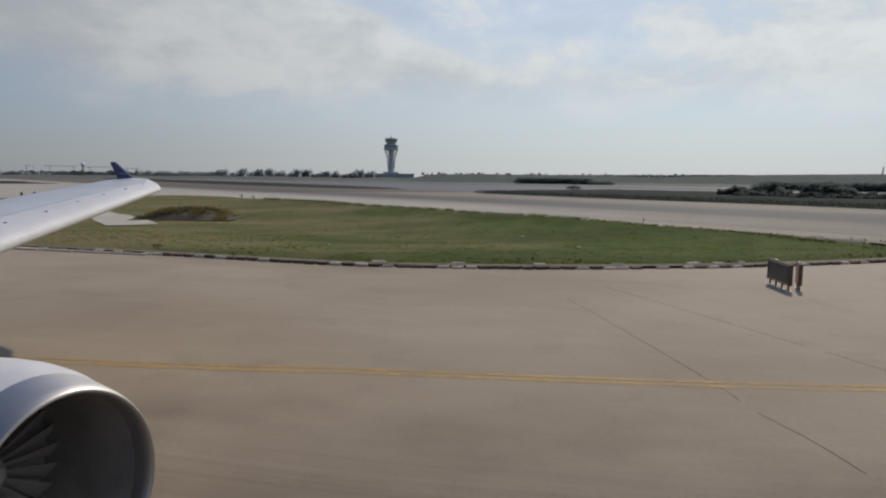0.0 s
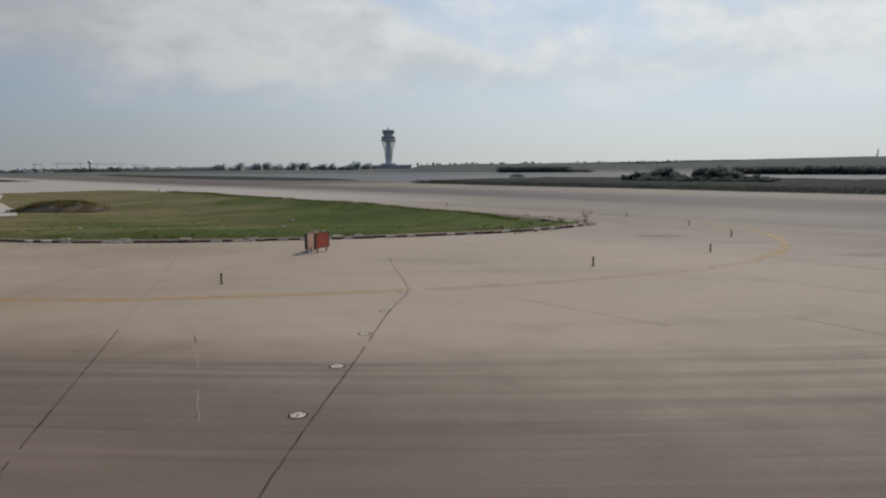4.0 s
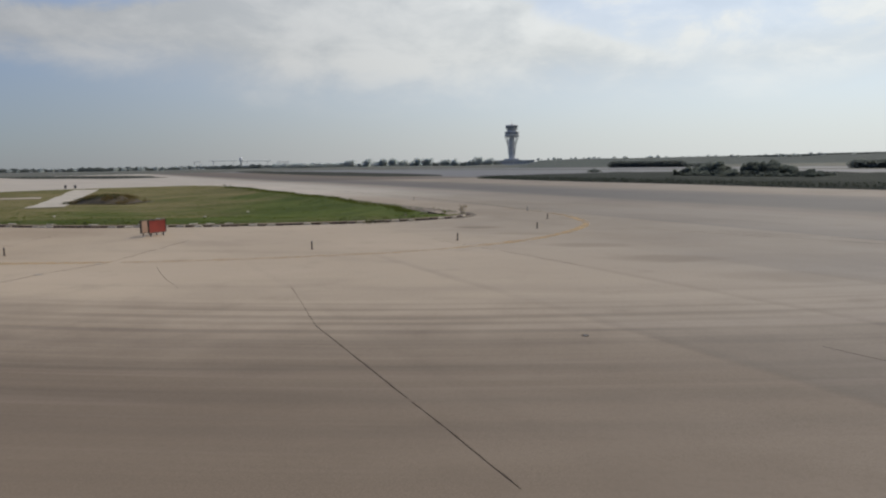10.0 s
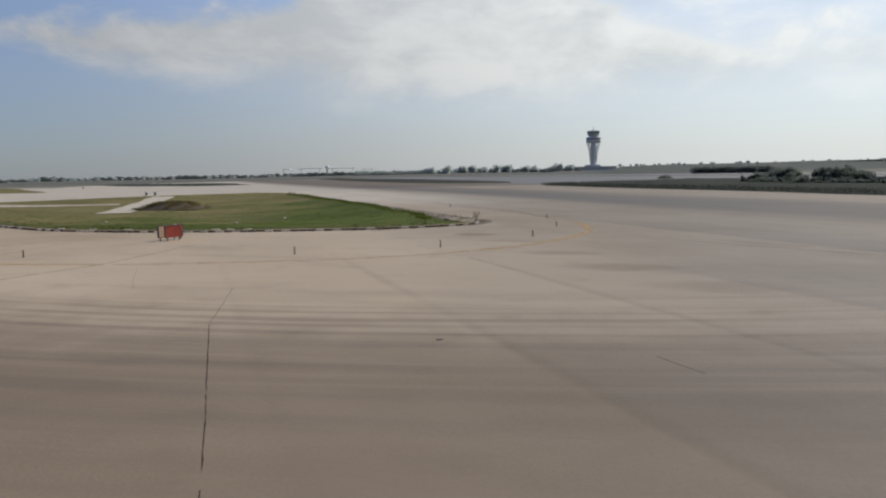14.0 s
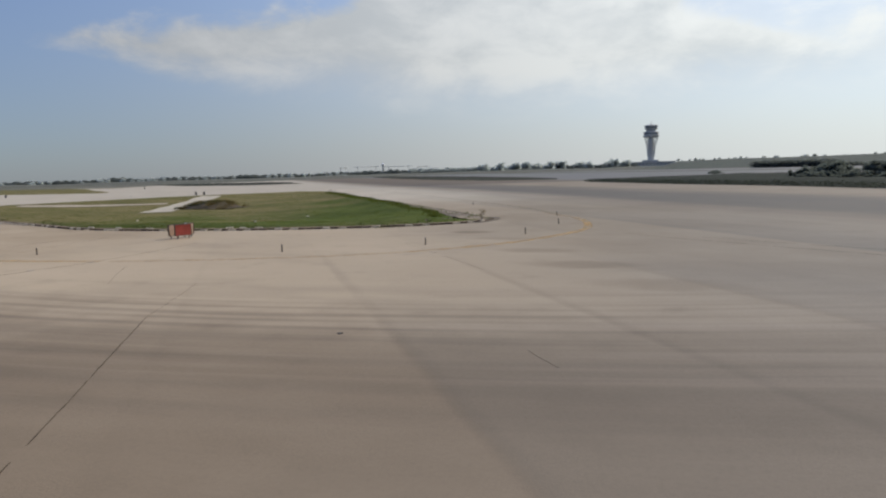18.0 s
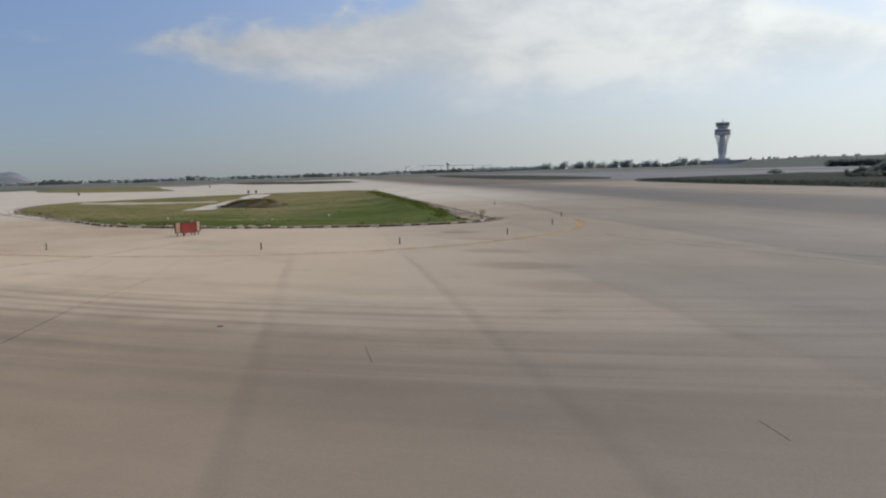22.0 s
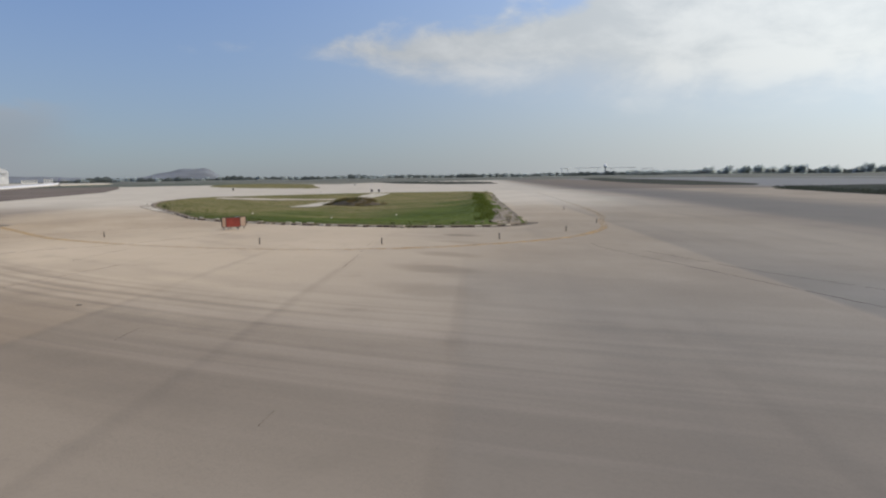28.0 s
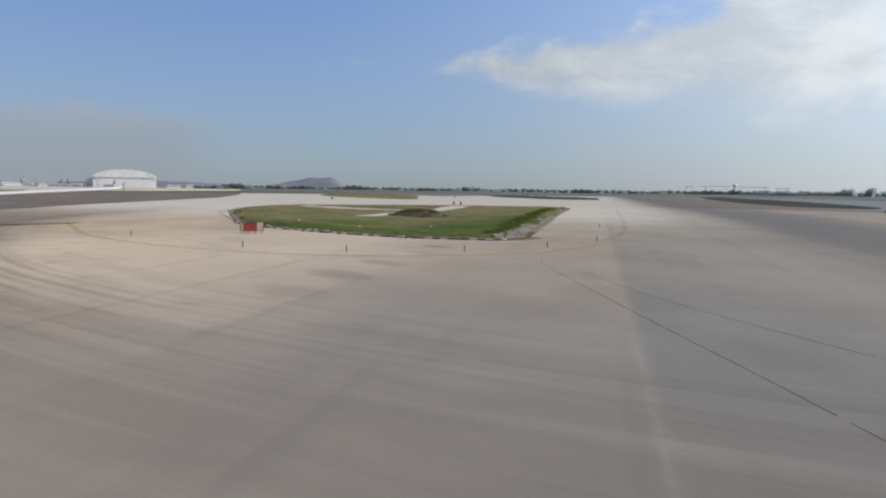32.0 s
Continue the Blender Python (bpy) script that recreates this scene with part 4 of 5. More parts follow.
# ---- painted lines, joints and lights in the pavement ----
def yellow_material(name, paint, cover, west, east):
    """Paint worn through to the concrete in places, more in the east."""
    m, k = material(name)
    p = k.place()
    x, y, z = k.split(p)
    body, clear, both = k.add("ShaderNodeBsdfPrincipled"), k.add("ShaderNodeBsdfTransparent"), k.add("ShaderNodeMixShader")
    k.link(k.mix(k.noise(p, 0.7, 4), [c * 0.85 for c in paint], paint), body.inputs["Base Color"])
    k.link(0.75, body.inputs["Roughness"])
    k.link(k.math("MULTIPLY", k.ramp(k.noise(p, 1.3, 6, 0.7), 0.62, 0.36, 1.0 - cover, 1.0), k.math("MULTIPLY", k.math("MULTIPLY", k.ramp(x, 14.0, 30.0, west, east), k.math("MULTIPLY", k.ramp(y, 33.0, 41.0, 0.75, 1.9), k.ramp(y, 53.0, 62.0, 1.0, 0.35))), k.ramp(k.math("ADD", x, k.math("MULTIPLY", y, 0.35)), -3.0, 8.0))), both.inputs[0])
    k.link(clear.outputs[0], both.inputs[1])
    k.link(body.outputs[0], both.inputs[2])
    k.link(both.outputs[0], k.add("ShaderNodeOutputMaterial").inputs[0])
    return m


MAT_LINE = yellow_material("taxi_line_paint", (0.56, 0.34, 0.085), 0.5, 0.95, 0.45)
MAT_SMEAR = yellow_material("old_line_paint", (0.48, 0.30, 0.10), 0.75, 0.3, 0.44)
LINE = [(-14, 31.8), (-5.4, 30.2), (0.2, 29.5), (6.3, 28.6), (12, 28.0), (17.3, 28.3), (21.7, 28.9), (25.4, 29.6), (29.6, 30.9), (34.9, 33.2), (38.6, 36.0), (42.0, 40.2), (44.5, 46.5), (44.8, 52), (43.0, 58.5), (39.5, 65), (33.6, 76.0), (14.4, 103.5), (-23, 154.5)]
taxi_line = thing("taxiway_edge_line", "worn double yellow edge line painted on the concrete", "road marking", kind="structure")
main = smooth_line(LINE, 0.5)
turn_at = next(i for i, p in enumerate(main) if p.x > 22.4)
for off in (-0.15, 0.15):
    shifted = []
    for i, p in enumerate(main[:turn_at]):
        d = (main[i + 1] - main[max(0, i - 1)]).normalized()
        shifted.append(p + Vector((-d.y, d.x, 0)) * off)
    part("stripe", raw_mesh("stripe", *ribbon(shifted, 0.17, 0.003, 0.12, 0.004, rng), MAT_LINE), None, taxi_line)
part("stripe", raw_mesh("stripe", *ribbon(main[turn_at:], 0.55, 0.003, 0.4, 0.004, rng), MAT_SMEAR), None, taxi_line, "smeared orange-yellow paint round the bend")


def wander(points, step, amp, seed):
    rr, out = random.Random(seed), []
    for i, p in enumerate(smooth_line(points, step)):
        out.append(p + Vector((noise.noise(Vector((i * 0.35, seed, 0))), noise.noise(Vector((i * 0.35, seed, 9.0))), 0)) * amp + Vector((rr.uniform(-1, 1), rr.uniform(-1, 1), 0)) * amp * 0.25)
    return out


JOINTS = [
    ([(7.4, 38.5), (7.72, 35.4), (8.2, 28.9), (8.24, 26.6)], 0.017),
    ([(8.24, 26.6), (8.48, 24.8), (8.5, 22), (8.6, 15), (8.7, 8)], 0.018),
    ([(9.6, 41.2), (11.8, 32.8), (13.3, 26.6), (14.1, 23.5)], 0.009),
    ([(14.1, 23.5), (15.1, 19.4), (16.1, 15.3), (17.4, 10), (18.6, 4)], 0.055),
    ([(20.9, 38.1), (21.4, 34), (21.9, 30.4), (22.0, 28.4), (21.5, 25.4), (20.95, 20), (20.4, 15.1), (20.0, 10)], 0.06),
    ([(33.24, 23.56), (34.75, 20.68), (36.25, 17.8)], 0.022),
    ([(36.25, 17.8), (38.16, 15.04), (39.87, 12.56), (40.95, 11.02), (42.57, 8.62), (45, 5)], 0.046),
    ([(25.4, 27.6), (27.2, 25.2), (29.3, 22.75)], 0.015),
    ([(35.6, 39.3), (39.6, 34.5), (41.5, 32.2), (43.9, 29.2)], 0.020),
    ([(48, 46.5), (50.8, 43.7), (61.7, 35.5), (69.5, 29.8), (73, 27.2), (82, 20.5)], 0.05),
    ([(52.7, 44), (60.6, 38.8), (70.6, 34.1), (84, 29)], 0.035),
    ([(48.81, 16.92), (49.3, 16.3), (49.83, 15.67)], 0.014),
    ([(57.82, 15.07), (58.1, 14.65), (58.4, 14.2)], 0.007),
]
for i, (pts, width) in enumerate(JOINTS):
    ln = wander(pts, 0.22, 0.012, i + 1)
    # the tar has crumbled away here and there
    rr, start, k0 = random.Random(90 + i), 0, 0
    joint = thing("pavement_joint", "dark cracked joint filled with old tar", "pavement joint", kind="structure")
    while start < len(ln) - 4:
        stop = min(len(ln), start + rr.randint(8, 40))
        part("tar", raw_mesh("tar", *ribbon(ln[start:stop], width * 0.40, 0.001, 0.75, 0.004, rr), MAT_CRACK), None, joint)
        start = stop + rr.choice((0, 0, 1, 2))
seal = thing("sealed_crack", "broken crack patched with pale sealant", "pavement crack", kind="structure")
for a, b in (((16.1, 23.7), (17.64, 19.3)), ((18.0, 18.1), (18.6, 16.3)), ((16.5, 22.6), (16.9, 21.2))):
    part("sealant", raw_mesh("sealant", *ribbon(wander([a, ((a[0] + b[0]) / 2, (a[1] + b[1]) / 2), b], 0.2, 0.03, a[0]), 0.022, 0.002, 0.8, 0.004, rng), MAT_SEAL), None, seal)


def inset_light():
    lamp = thing("inset_light", "round steel taxiway light set flush in the pavement", "taxiway light", group="inset taxiway lights")
    part("ring", lathe([(0.185, 0.0), (0.175, 0.004), (0.15, 0.005), (0.14, 0.002)], 28), MAT_CRACK, lamp, "dark sealed ring")
    part("cover", lathe([(0.148, 0.0), (0.135, 0.007), (0.10, 0.009), (0.03, 0.010)], 24), MAT_KWHITE, lamp, "pale worn steel cover")
    for a in (0.6, 2.7, 4.6):
        part("bolt", lathe([(0.022, 0.008), (0.018, 0.013)], 8), MAT_BLACK, lamp, at=Matrix.Translation((0.09 * math.cos(a), 0.09 * math.sin(a), 0)))
    part("lens", box((0.07, 0.035, 0.008), (0, 0, 0.009), 0.002), MAT_BLACK, lamp, "small dark lens")
    return lamp


first = inset_light()
spots = [(20.25, 16.62), (20.59, 19.6), (20.97, 22.55), (21.36, 25.4), (21.85, 28.6)]
first.matrix_basis = Matrix.Translation((*spots[0], 0.002))
for i, (x, y) in enumerate(spots[1:]):
    copy_thing(first, pose(x, y, 0.002, 0, 0, 40 * i))


for x, y in ((43.45, 17.4),):
    cap = thing("steel_cap", "small dark steel cap set in the pavement", "pavement cap", Matrix.Translation((x, y, 0.002)), "pavement caps")
    part("rim", lathe([(0.09, 0.0), (0.085, 0.008), (0.065, 0.010)], 20), MAT_CRACK, cap)
    part("lid", lathe([(0.064, 0.004), (0.05, 0.012), (0.01, 0.014)], 20), MAT_BLACK, cap)


# ---- edge posts and sign ----
def edge_post():
    post = thing("edge_post", "dark frangible taxiway edge marker post", "marker post", group="taxiway edge posts")
    part("base", lathe([(0.085, 0.0), (0.085, 0.015), (0.06, 0.022), (0.035, 0.05)], 16), MAT_KRED, post)
    part("post", lathe([(0.035, 0.02), (0.035, 0.385), (0.03, 0.405), (0.012, 0.41)], 16), MAT_BLACK, post, smooth=True)
    part("band", lathe([(0.039, 0.22), (0.039, 0.30)], 16), MAT_KRED, post, "dull reflective band")
    part("cap", lathe([(0.042, 0.375), (0.044, 0.40), (0.02, 0.425)], 16), MAT_BLACK, post)
    return post


first = edge_post()
POSTS = [(14.8, 30.9), (30.11, 34.27), (37.25, 38.59), (41.6, 45.6), (42.2, 53.7), (40.3, 62.5), (25.6, 82.6)]
first.matrix_basis = Matrix.Translation((*POSTS[0], 0))
for i, (x, y) in enumerate(POSTS[1:] + [(-5, 110), (-88, 139), (-46.5, 65.2)]):
    copy_thing(first, pose(x, y, 0, 1.5 * math.sin(i * 2.3), 1.2 * math.cos(i * 1.7), 50 * i))


def sign_board(length, front, back, label, edge):
    """An upright board along y on short legs, its front towards -x."""
    sign = thing("taxiway_sign", label, "sign", group="taxiway signs")
    n = max(2, round(length / 0.8) + 1)
    part("panel", box((0.10, length, 0.78), (0, 0, 0.24), 0.01), back, sign)
    part("face", box((0.012, length - 0.10, 0.68), (-0.057, 0, 0.29), 0.003), front, sign, "sign face")
    for z in (0.225, 1.02):
        part("rail", box((0.15, length + 0.06, 0.035), (0, 0, z), 0.006), edge, sign, "edge rail")
    for s in (-1, 1):
        part("end_frame", box((0.15, 0.04, 0.82), (0, s * (length / 2 + 0.015), 0.22), 0.006), edge, sign)
    for i in range(n):
        y = (i / (n - 1) - 0.5) * (length - 0.3)
        leg = part("leg", box((0.06, 0.06, 0.25), (0, y, 0), 0.008), MAT_KRED, sign)
        part("foot", box((0.18, 0.14, 0.02), (0, y, 0.0), 0.004), MAT_STEEL, leg)
    part("lamp_box", box((0.09, 0.14, 0.04), (0.0, length * 0.2, 1.055), 0.01), MAT_STEEL, sign)
    return sign


def stand(board, near, far):
    """Stands a board between two ground points, so that its front looks to the left of the way from the first to the second."""
    a, b = Vector((*near, 0)), Vector((*far, 0))
    mid, d = (a + b) / 2, (b - a).normalized()
    board.matrix_basis = pose(mid.x, mid.y, 0, 0, 0, math.degrees(math.atan2(d.y, d.x)) - 90)


stand(sign_board(2.15, MAT_BLACK, MAT_PALE, "sign board with a black face and a pale back", MAT_KRED), (16.55, 40.05), (16.86, 42.18))
stand(sign_board(1.15, MAT_PALE, MAT_RED, "red-backed sign board set at an angle to the black one", MAT_KRED), (17.0, 40.15), (17.52, 41.22))


def marker_board(x, y):
    ob = thing("marker_board", "small dark marker board on two legs by the taxiway", "sign", Matrix.Translation((x, y, 0)), "far marker boards")
    part("panel", box((0.08, 0.7, 0.75), (0, 0, 0.25), 0.01), MAT_BLACK, ob)
    for s in (-1, 1):
        part("leg", box((0.05, 0.05, 0.26), (0, s * 0.25, 0), 0.005), MAT_STEEL, ob)


for x, y in ((-68.5, 141), (-66.9, 142.2), (-200, 257), (54.2, 240), (57, 237), (-150, 150)):
    marker_board(x, y)

# ---- bushes and trees ----
def bush_mesh(seed, spread, tall, n, size, lumps=56):
    rr = random.Random(seed)
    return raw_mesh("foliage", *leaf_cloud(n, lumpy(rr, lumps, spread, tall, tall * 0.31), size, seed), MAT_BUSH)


def bush(x, y, spread, tall, n, seed, turn=0.0, label="dense dark green bush on the rough grass strip", size=0.30):
    ob = thing("bush", label, "bush", pose(x, y, 0.95, 0, 0, turn), "bushes by the taxiway")
    rr = random.Random(seed + 500)
    for _ in range(7):
        px = rr.uniform(-0.7, 0.7) * spread[0]
        part("branch", tube((px, 0, -0.6), (px + rr.uniform(-0.8, 0.8), rr.uniform(-0.6, 0.6), tall * rr.uniform(0.4, 0.7)), 0.08, 0.02, 6), MAT_BARK, ob)
    part("foliage", bush_mesh(seed, spread, tall, n, size), None, ob)
    return ob


TURN_A = math.degrees(math.atan2(-0.8, 0.6))
bush(76.9, 153.5, (3.6, 2.4), 3.3, 18000, 201, TURN_A, "tall dark green bush with a ragged top on the rough strip", 0.26)
bush(73.2, 159.5, (4.0, 2.2), 2.0, 10000, 205, TURN_A, "lower dark green bush leaning on a taller one", 0.26)
bush(84.2, 146.5, (3.8, 2.4), 3.2, 18000, 203, TURN_A, "tall dark green bush with a ragged top on the rough strip", 0.26)
bush(87.2, 146.5, (3.2, 2.0), 2.9, 12000, 202, TURN_A, "narrow dark green bush beside a broader one", 0.26)
bush(91.0, 142.0, (5.2, 2.2), 1.2, 9000, 204, TURN_A, "low spreading dark green bush at the end of the row", 0.26)
for i, (x, y) in enumerate(((72.6, 150.5), (75.6, 146.0), (80.5, 143.5), (84.0, 139.0), (88.5, 136.0))):
    bush(x, y, (4.2, 2.4), 1.3 - 0.08 * i, 6000, 211 + i, TURN_A, "low dark scrubby bush before the taller bushes", 0.26)
bush(56.5, 239, (2.2, 1.4), 1.2, 700, 206, TURN_A)
rr = random.Random(9)
scrub_v, scrub_f = [], []
low_edge = smooth_line([(*p, 0) for p in STRIP_A[:6]], 1.1)
for i, p in enumerate(low_edge):
    for depth in range(5):
        back = 1.0 + depth * 2.2 + rr.uniform(-0.8, 0.8)
        x, y = p.x + 0.8 * back, p.y + 0.6 * back
        v, f = leaf_cloud(34, [((x, y, 0.42), (1.3, 1.3, rr.uniform(0.40, 0.60)))], 0.27, i * 5 + depth, 0.2)
        scrub_f += [tuple(k + len(scrub_v) for k in q) for q in f]
        scrub_v += v
tagged(new("scrub", raw_mesh("scrub", scrub_v, scrub_f, MAT_SCRUB)), "dark scrub along the taxiway's far edge", "scrub", kind="stuff")


def hedge(a, b, tall, n, seed):
    rr = random.Random(seed)
    a, b = Vector((*a, 0)), Vector((*b, 0))
    mid, long = (a + b) / 2, (b - a).length
    ob = thing("hedge", "long dark clipped-looking hedge across the airfield", "hedge", pose(mid.x, mid.y, 0, 0, 0, math.degrees(math.atan2((b - a).y, (b - a).x))), "far hedges")
    lumps = [(((i / int(long / 1.2) - 0.5) * long, rr.uniform(-2, 2), tall * 0.40), (tall * 1.2, 2.0, tall * rr.uniform(0.48, 0.6))) for i in range(int(long / 1.2))]
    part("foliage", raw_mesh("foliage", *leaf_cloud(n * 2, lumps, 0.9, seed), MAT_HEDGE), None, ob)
    for i in range(int(long / 6)):
        part("stem", tube(((i + 0.5) * 6 - long / 2, 0, -0.1), ((i + 0.5) * 6 - long / 2, 0, tall * 0.6), 0.12, 0.05, 5), MAT_BARK, ob)


hedge((89, 557), (136, 517), 5.6, 5200, 301)
hedge((172, 322), (240, 225), 4.2, 9000, 302)
hedge((136, 517), (150, 505), 3.0, 500, 303)


def tree_meshes(seed):
    rr = random.Random(seed)
    bm = bmesh.new()
    tube((0, 0, -0.5), (rr.uniform(-0.3, 0.3), rr.uniform(-0.3, 0.3), 4.5), 0.35, 0.18, 7, bm)
    for _ in range(6):
        a = rr.uniform(0, 6.28)
        tube((0, 0, rr.uniform(2.5, 4.2)), (math.cos(a) * rr.uniform(1.5, 3), math.sin(a) * rr.uniform(1.5, 3), rr.uniform(5, 7.5)), 0.13, 0.04, 5, bm)
    lumps = [((rr.uniform(-2.6, 2.6), rr.uniform(-2.6, 2.6), rr.uniform(1.6, 6.6)), (rr.uniform(1.7, 2.7),) * 2 + (rr.uniform(1.5, 2.2),)) for _ in range(13)]
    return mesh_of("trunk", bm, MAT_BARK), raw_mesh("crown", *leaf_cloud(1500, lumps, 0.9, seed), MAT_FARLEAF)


TREES = [tree_meshes(600 + i) for i in range(5)]


def tree(x, y, z, scale, kind, turn):
    ob = thing("tree", "round-crowned dark tree on the far bank", "tree", Matrix.LocRotScale((x, y, z), Euler((0, 0, turn)), (scale, scale, scale)), "trees along the horizon")
    part("trunk", TREES[kind][0], None, ob)
    part("crown", TREES[kind][1], None, ob)


rr = random.Random(77)
for az in (5.05, 6.0, 6.5, 7.9, 8.7, 10.2, 10.6, 11.2, 12.3, 13.2, 14.0, 15.4, 16.8):
    d, size = rr.uniform(1080, 1130), rr.uniform(1.6, 2.05)
    tree(*bearing(az, d), 0.4, size, rr.randrange(5), rr.uniform(0, 6))
    tree(*bearing(az + rr.uniform(0.22, 0.36), d + rr.uniform(-12, 12)), 0.4, size * rr.uniform(0.7, 0.95), rr.randrange(5), rr.uniform(0, 6))
for i in range(80):
    az = 13.0 + 10.0 * (i + rr.random()) / 80
    tree(*bearing(az, rr.uniform(1120, 1190)), 2.0, rr.uniform(0.8, 1.2), rr.randrange(5), rr.uniform(0, 6))
for i in range(110):
    tree(*bearing(-36 + 37 * rr.random(), rr.uniform(960, 1040)), 7.5, rr.uniform(0.25, 0.65), rr.randrange(5), rr.uniform(0, 6))
for i in range(110):
    az = 28 + 40 * rr.random()
    tree(*bearing(az, rr.uniform(1250, 1420)), 0.0, rr.uniform(0.6, 1.25), rr.randrange(5), rr.uniform(0, 6))

# a low belt of woodland and scrub along the horizon
wood_v, wood_f = [], []
rr = random.Random(88)
for lo, hi, dist, base, tall in ((23, 69, 1330, 0.0, 10.0), (4.2, 25, 1160, 1.5, 8.0), (-42, 1, 980, 0.0, 1.1), (12, 24, 1100, 1.5, 4.5)):
    count, first = int((hi - lo) / 0.11), len(wood_v)
    for i in range(count + 1):
        az = lo + (hi - lo) * i / count
        if lo == -42:
            base = 7.0 + 4.6 * max(0.0, min(1.0, (2 - az) / 34))
        crowns = abs(math.sin(i * 0.55 + 2.5 * noise.noise(Vector((i * 0.07, lo, 1.0)))))
        h = tall * (0.62 + 0.26 * crowns + 0.5 * noise.noise(Vector((i * 0.045, lo, 3.0))) + 0.12 * noise.noise(Vector((i * 0.9, lo, 6.0))))
        h = max(h, 0.15 * tall)
        for d, z in ((-6, -1.0), (-5, base + h * 0.6), (0, base + h), (7, base + h * 0.7), (9, -1.0)):
            x, y = bearing(az, dist + d + 4 * noise.noise(Vector((i * 0.2, d, lo))))
            wood_v.append((x, y, z))
        if i:
            b = first + i * 5
            wood_f += [(b - 5 + q, b + q, b + q + 1, b - 4 + q) for q in range(4)]
for lo, hi, dist, base, tall, count in ((23, 69, 1326, 0.0, 10.0, 440), (4.2, 25, 1156, 1.5, 8.0, 280), (12, 24, 1096, 1.5, 4.5, 120)):
    for i in range(count):
        az = lo + (hi - lo) * (i + rr.random()) / count
        x, y = bearing(az, dist + rr.uniform(-4, 4))
        h = tall * rr.uniform(0.55, 0.95)
        v, f = leaf_cloud(30, [((x, y, base + h * 0.55), (3.2, 3.2, h * 0.42))], 1.2, i + lo * 7.0)
        wood_f += [tuple(k + len(wood_v) for k in q) for q in f]
        wood_v += v
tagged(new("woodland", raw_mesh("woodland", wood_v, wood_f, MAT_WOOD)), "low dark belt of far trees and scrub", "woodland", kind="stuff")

# ---- control tower ----
tx, ty = -32.5, 1246.0
tower = thing("control_tower", "tall grey concrete control tower with flared top and antenna", "control tower", Matrix.Translation((tx, ty, 0)))
part("shaft", lathe([(7.0, 0), (6.2, 12), (5.0, 22), (4.5, 34), (4.8, 50), (5.6, 60)], 24), MAT_TOWER, tower, smooth=True)
for i in range(8):
    a = i * math.pi / 4 + 0.2
    c, s = math.cos(a), math.sin(a)
    bm = tube((c * 5.2, s * 5.2, 18), (c * 7.4, s * 7.4, 38), 0.7, 0.6, 8)
    tube((c * 7.4, s * 7.4, 38), (c * 12.2, s * 12.2, 54), 0.6, 0.6, 8, bm)
    part("strut", bm, MAT_TOWER, tower)
ring = part("lower_gallery", lathe([(9.0, 51.8), (12.4, 53.2), (12.9, 55.0), (12.9, 57.0), (12.4, 57.4)], 32), MAT_TOWER, tower)
part("gallery_glass", lathe([(12.2, 57.3), (12.4, 60.0)], 32), MAT_TGLASS, ring, "dark window band")
part("gallery_roof", lathe([(12.9, 60.0), (13.0, 61.2), (10.5, 62.6), (7.5, 63.2)], 32), MAT_TOWER, ring)
cab = part("cab", lathe([(7.6, 62.8), (8.2, 65.0), (10.6, 66.4), (10.9, 67.6)], 32), MAT_TOWER, tower)
part("cab_glass", lathe([(9.9, 67.5), (11.0, 71.6)], 32), MAT_TGLASS, cab, "dark sloping cab glass")
part("cab_roof", lathe([(11.6, 71.5), (11.7, 72.6), (9.0, 73.8), (3.0, 74.4)], 32), MAT_TOWER, cab)
part("antenna", lathe([(1.5, 74.2), (1.2, 76.0), (0.35, 76.5), (0.25, 80.4), (0.05, 80.8)], 10), MAT_STEEL, tower)
podium = thing("tower_building", "long low grey building at the tower's foot", "building", Matrix.Translation((tx, ty - 14, 0)))
part("wall", box((86, 22, 9.5), (-2, 0, 0), 0.4), MAT_TOWER, podium)
part("roof", box((90, 25, 0.9), (-2, 0, 9.5), 0.2), MAT_TOWER, podium)
part("plinth", box((27, 16, 3.0), (0, 5, 10.4), 0.3), MAT_TOWER, podium)
for i in range(14):
    part("window", box((3.6, 0.3, 2.0), (-41 + i * 6.0, -11.1, 5.6)), MAT_TGLASS, podium)

# ---- far terminal with its thin roofs, and the radome ----
TERM_AZ = 25.6
term = thing("terminal_building", "far terminal with long thin pale roofs", "terminal", pose(*bearing(TERM_AZ, 2950), 0, 0, 0, TERM_AZ))
part("wall", box((330, 60, 14), (-10, 0, 0), 0.5), MAT_BUILD, term)
for x0, wdt, z in ((-175, 34, 31), (-75, 110, 33), (60, 120, 31), (165, 50, 27)):
    roof = part("roof", box((wdt, 50, 1.8), (x0, 0, z), 0.4), MAT_BUILD, term)
    for s in (-0.35, 0.35):
        part("column", box((2.2, 2.2, z), (x0 + s * wdt, -20, 0)), MAT_BUILD, roof)
part("glass_front", box((320, 1.0, 8), (-10, -30.6, 3)), MAT_TGLASS, term)
rad = thing("radome", "white ball radome on a lattice mast", "radome", pose(*bearing(25.7, 2880), 0))
part("mast", lathe([(4.5, 0), (3.0, 32)], 10), MAT_STEEL, rad)
part("ball", lathe([(1.5, 31), (6.0, 33), (7.6, 38), (6.2, 43), (2.0, 45.6)], 20), MAT_WHITE, rad, smooth=True)

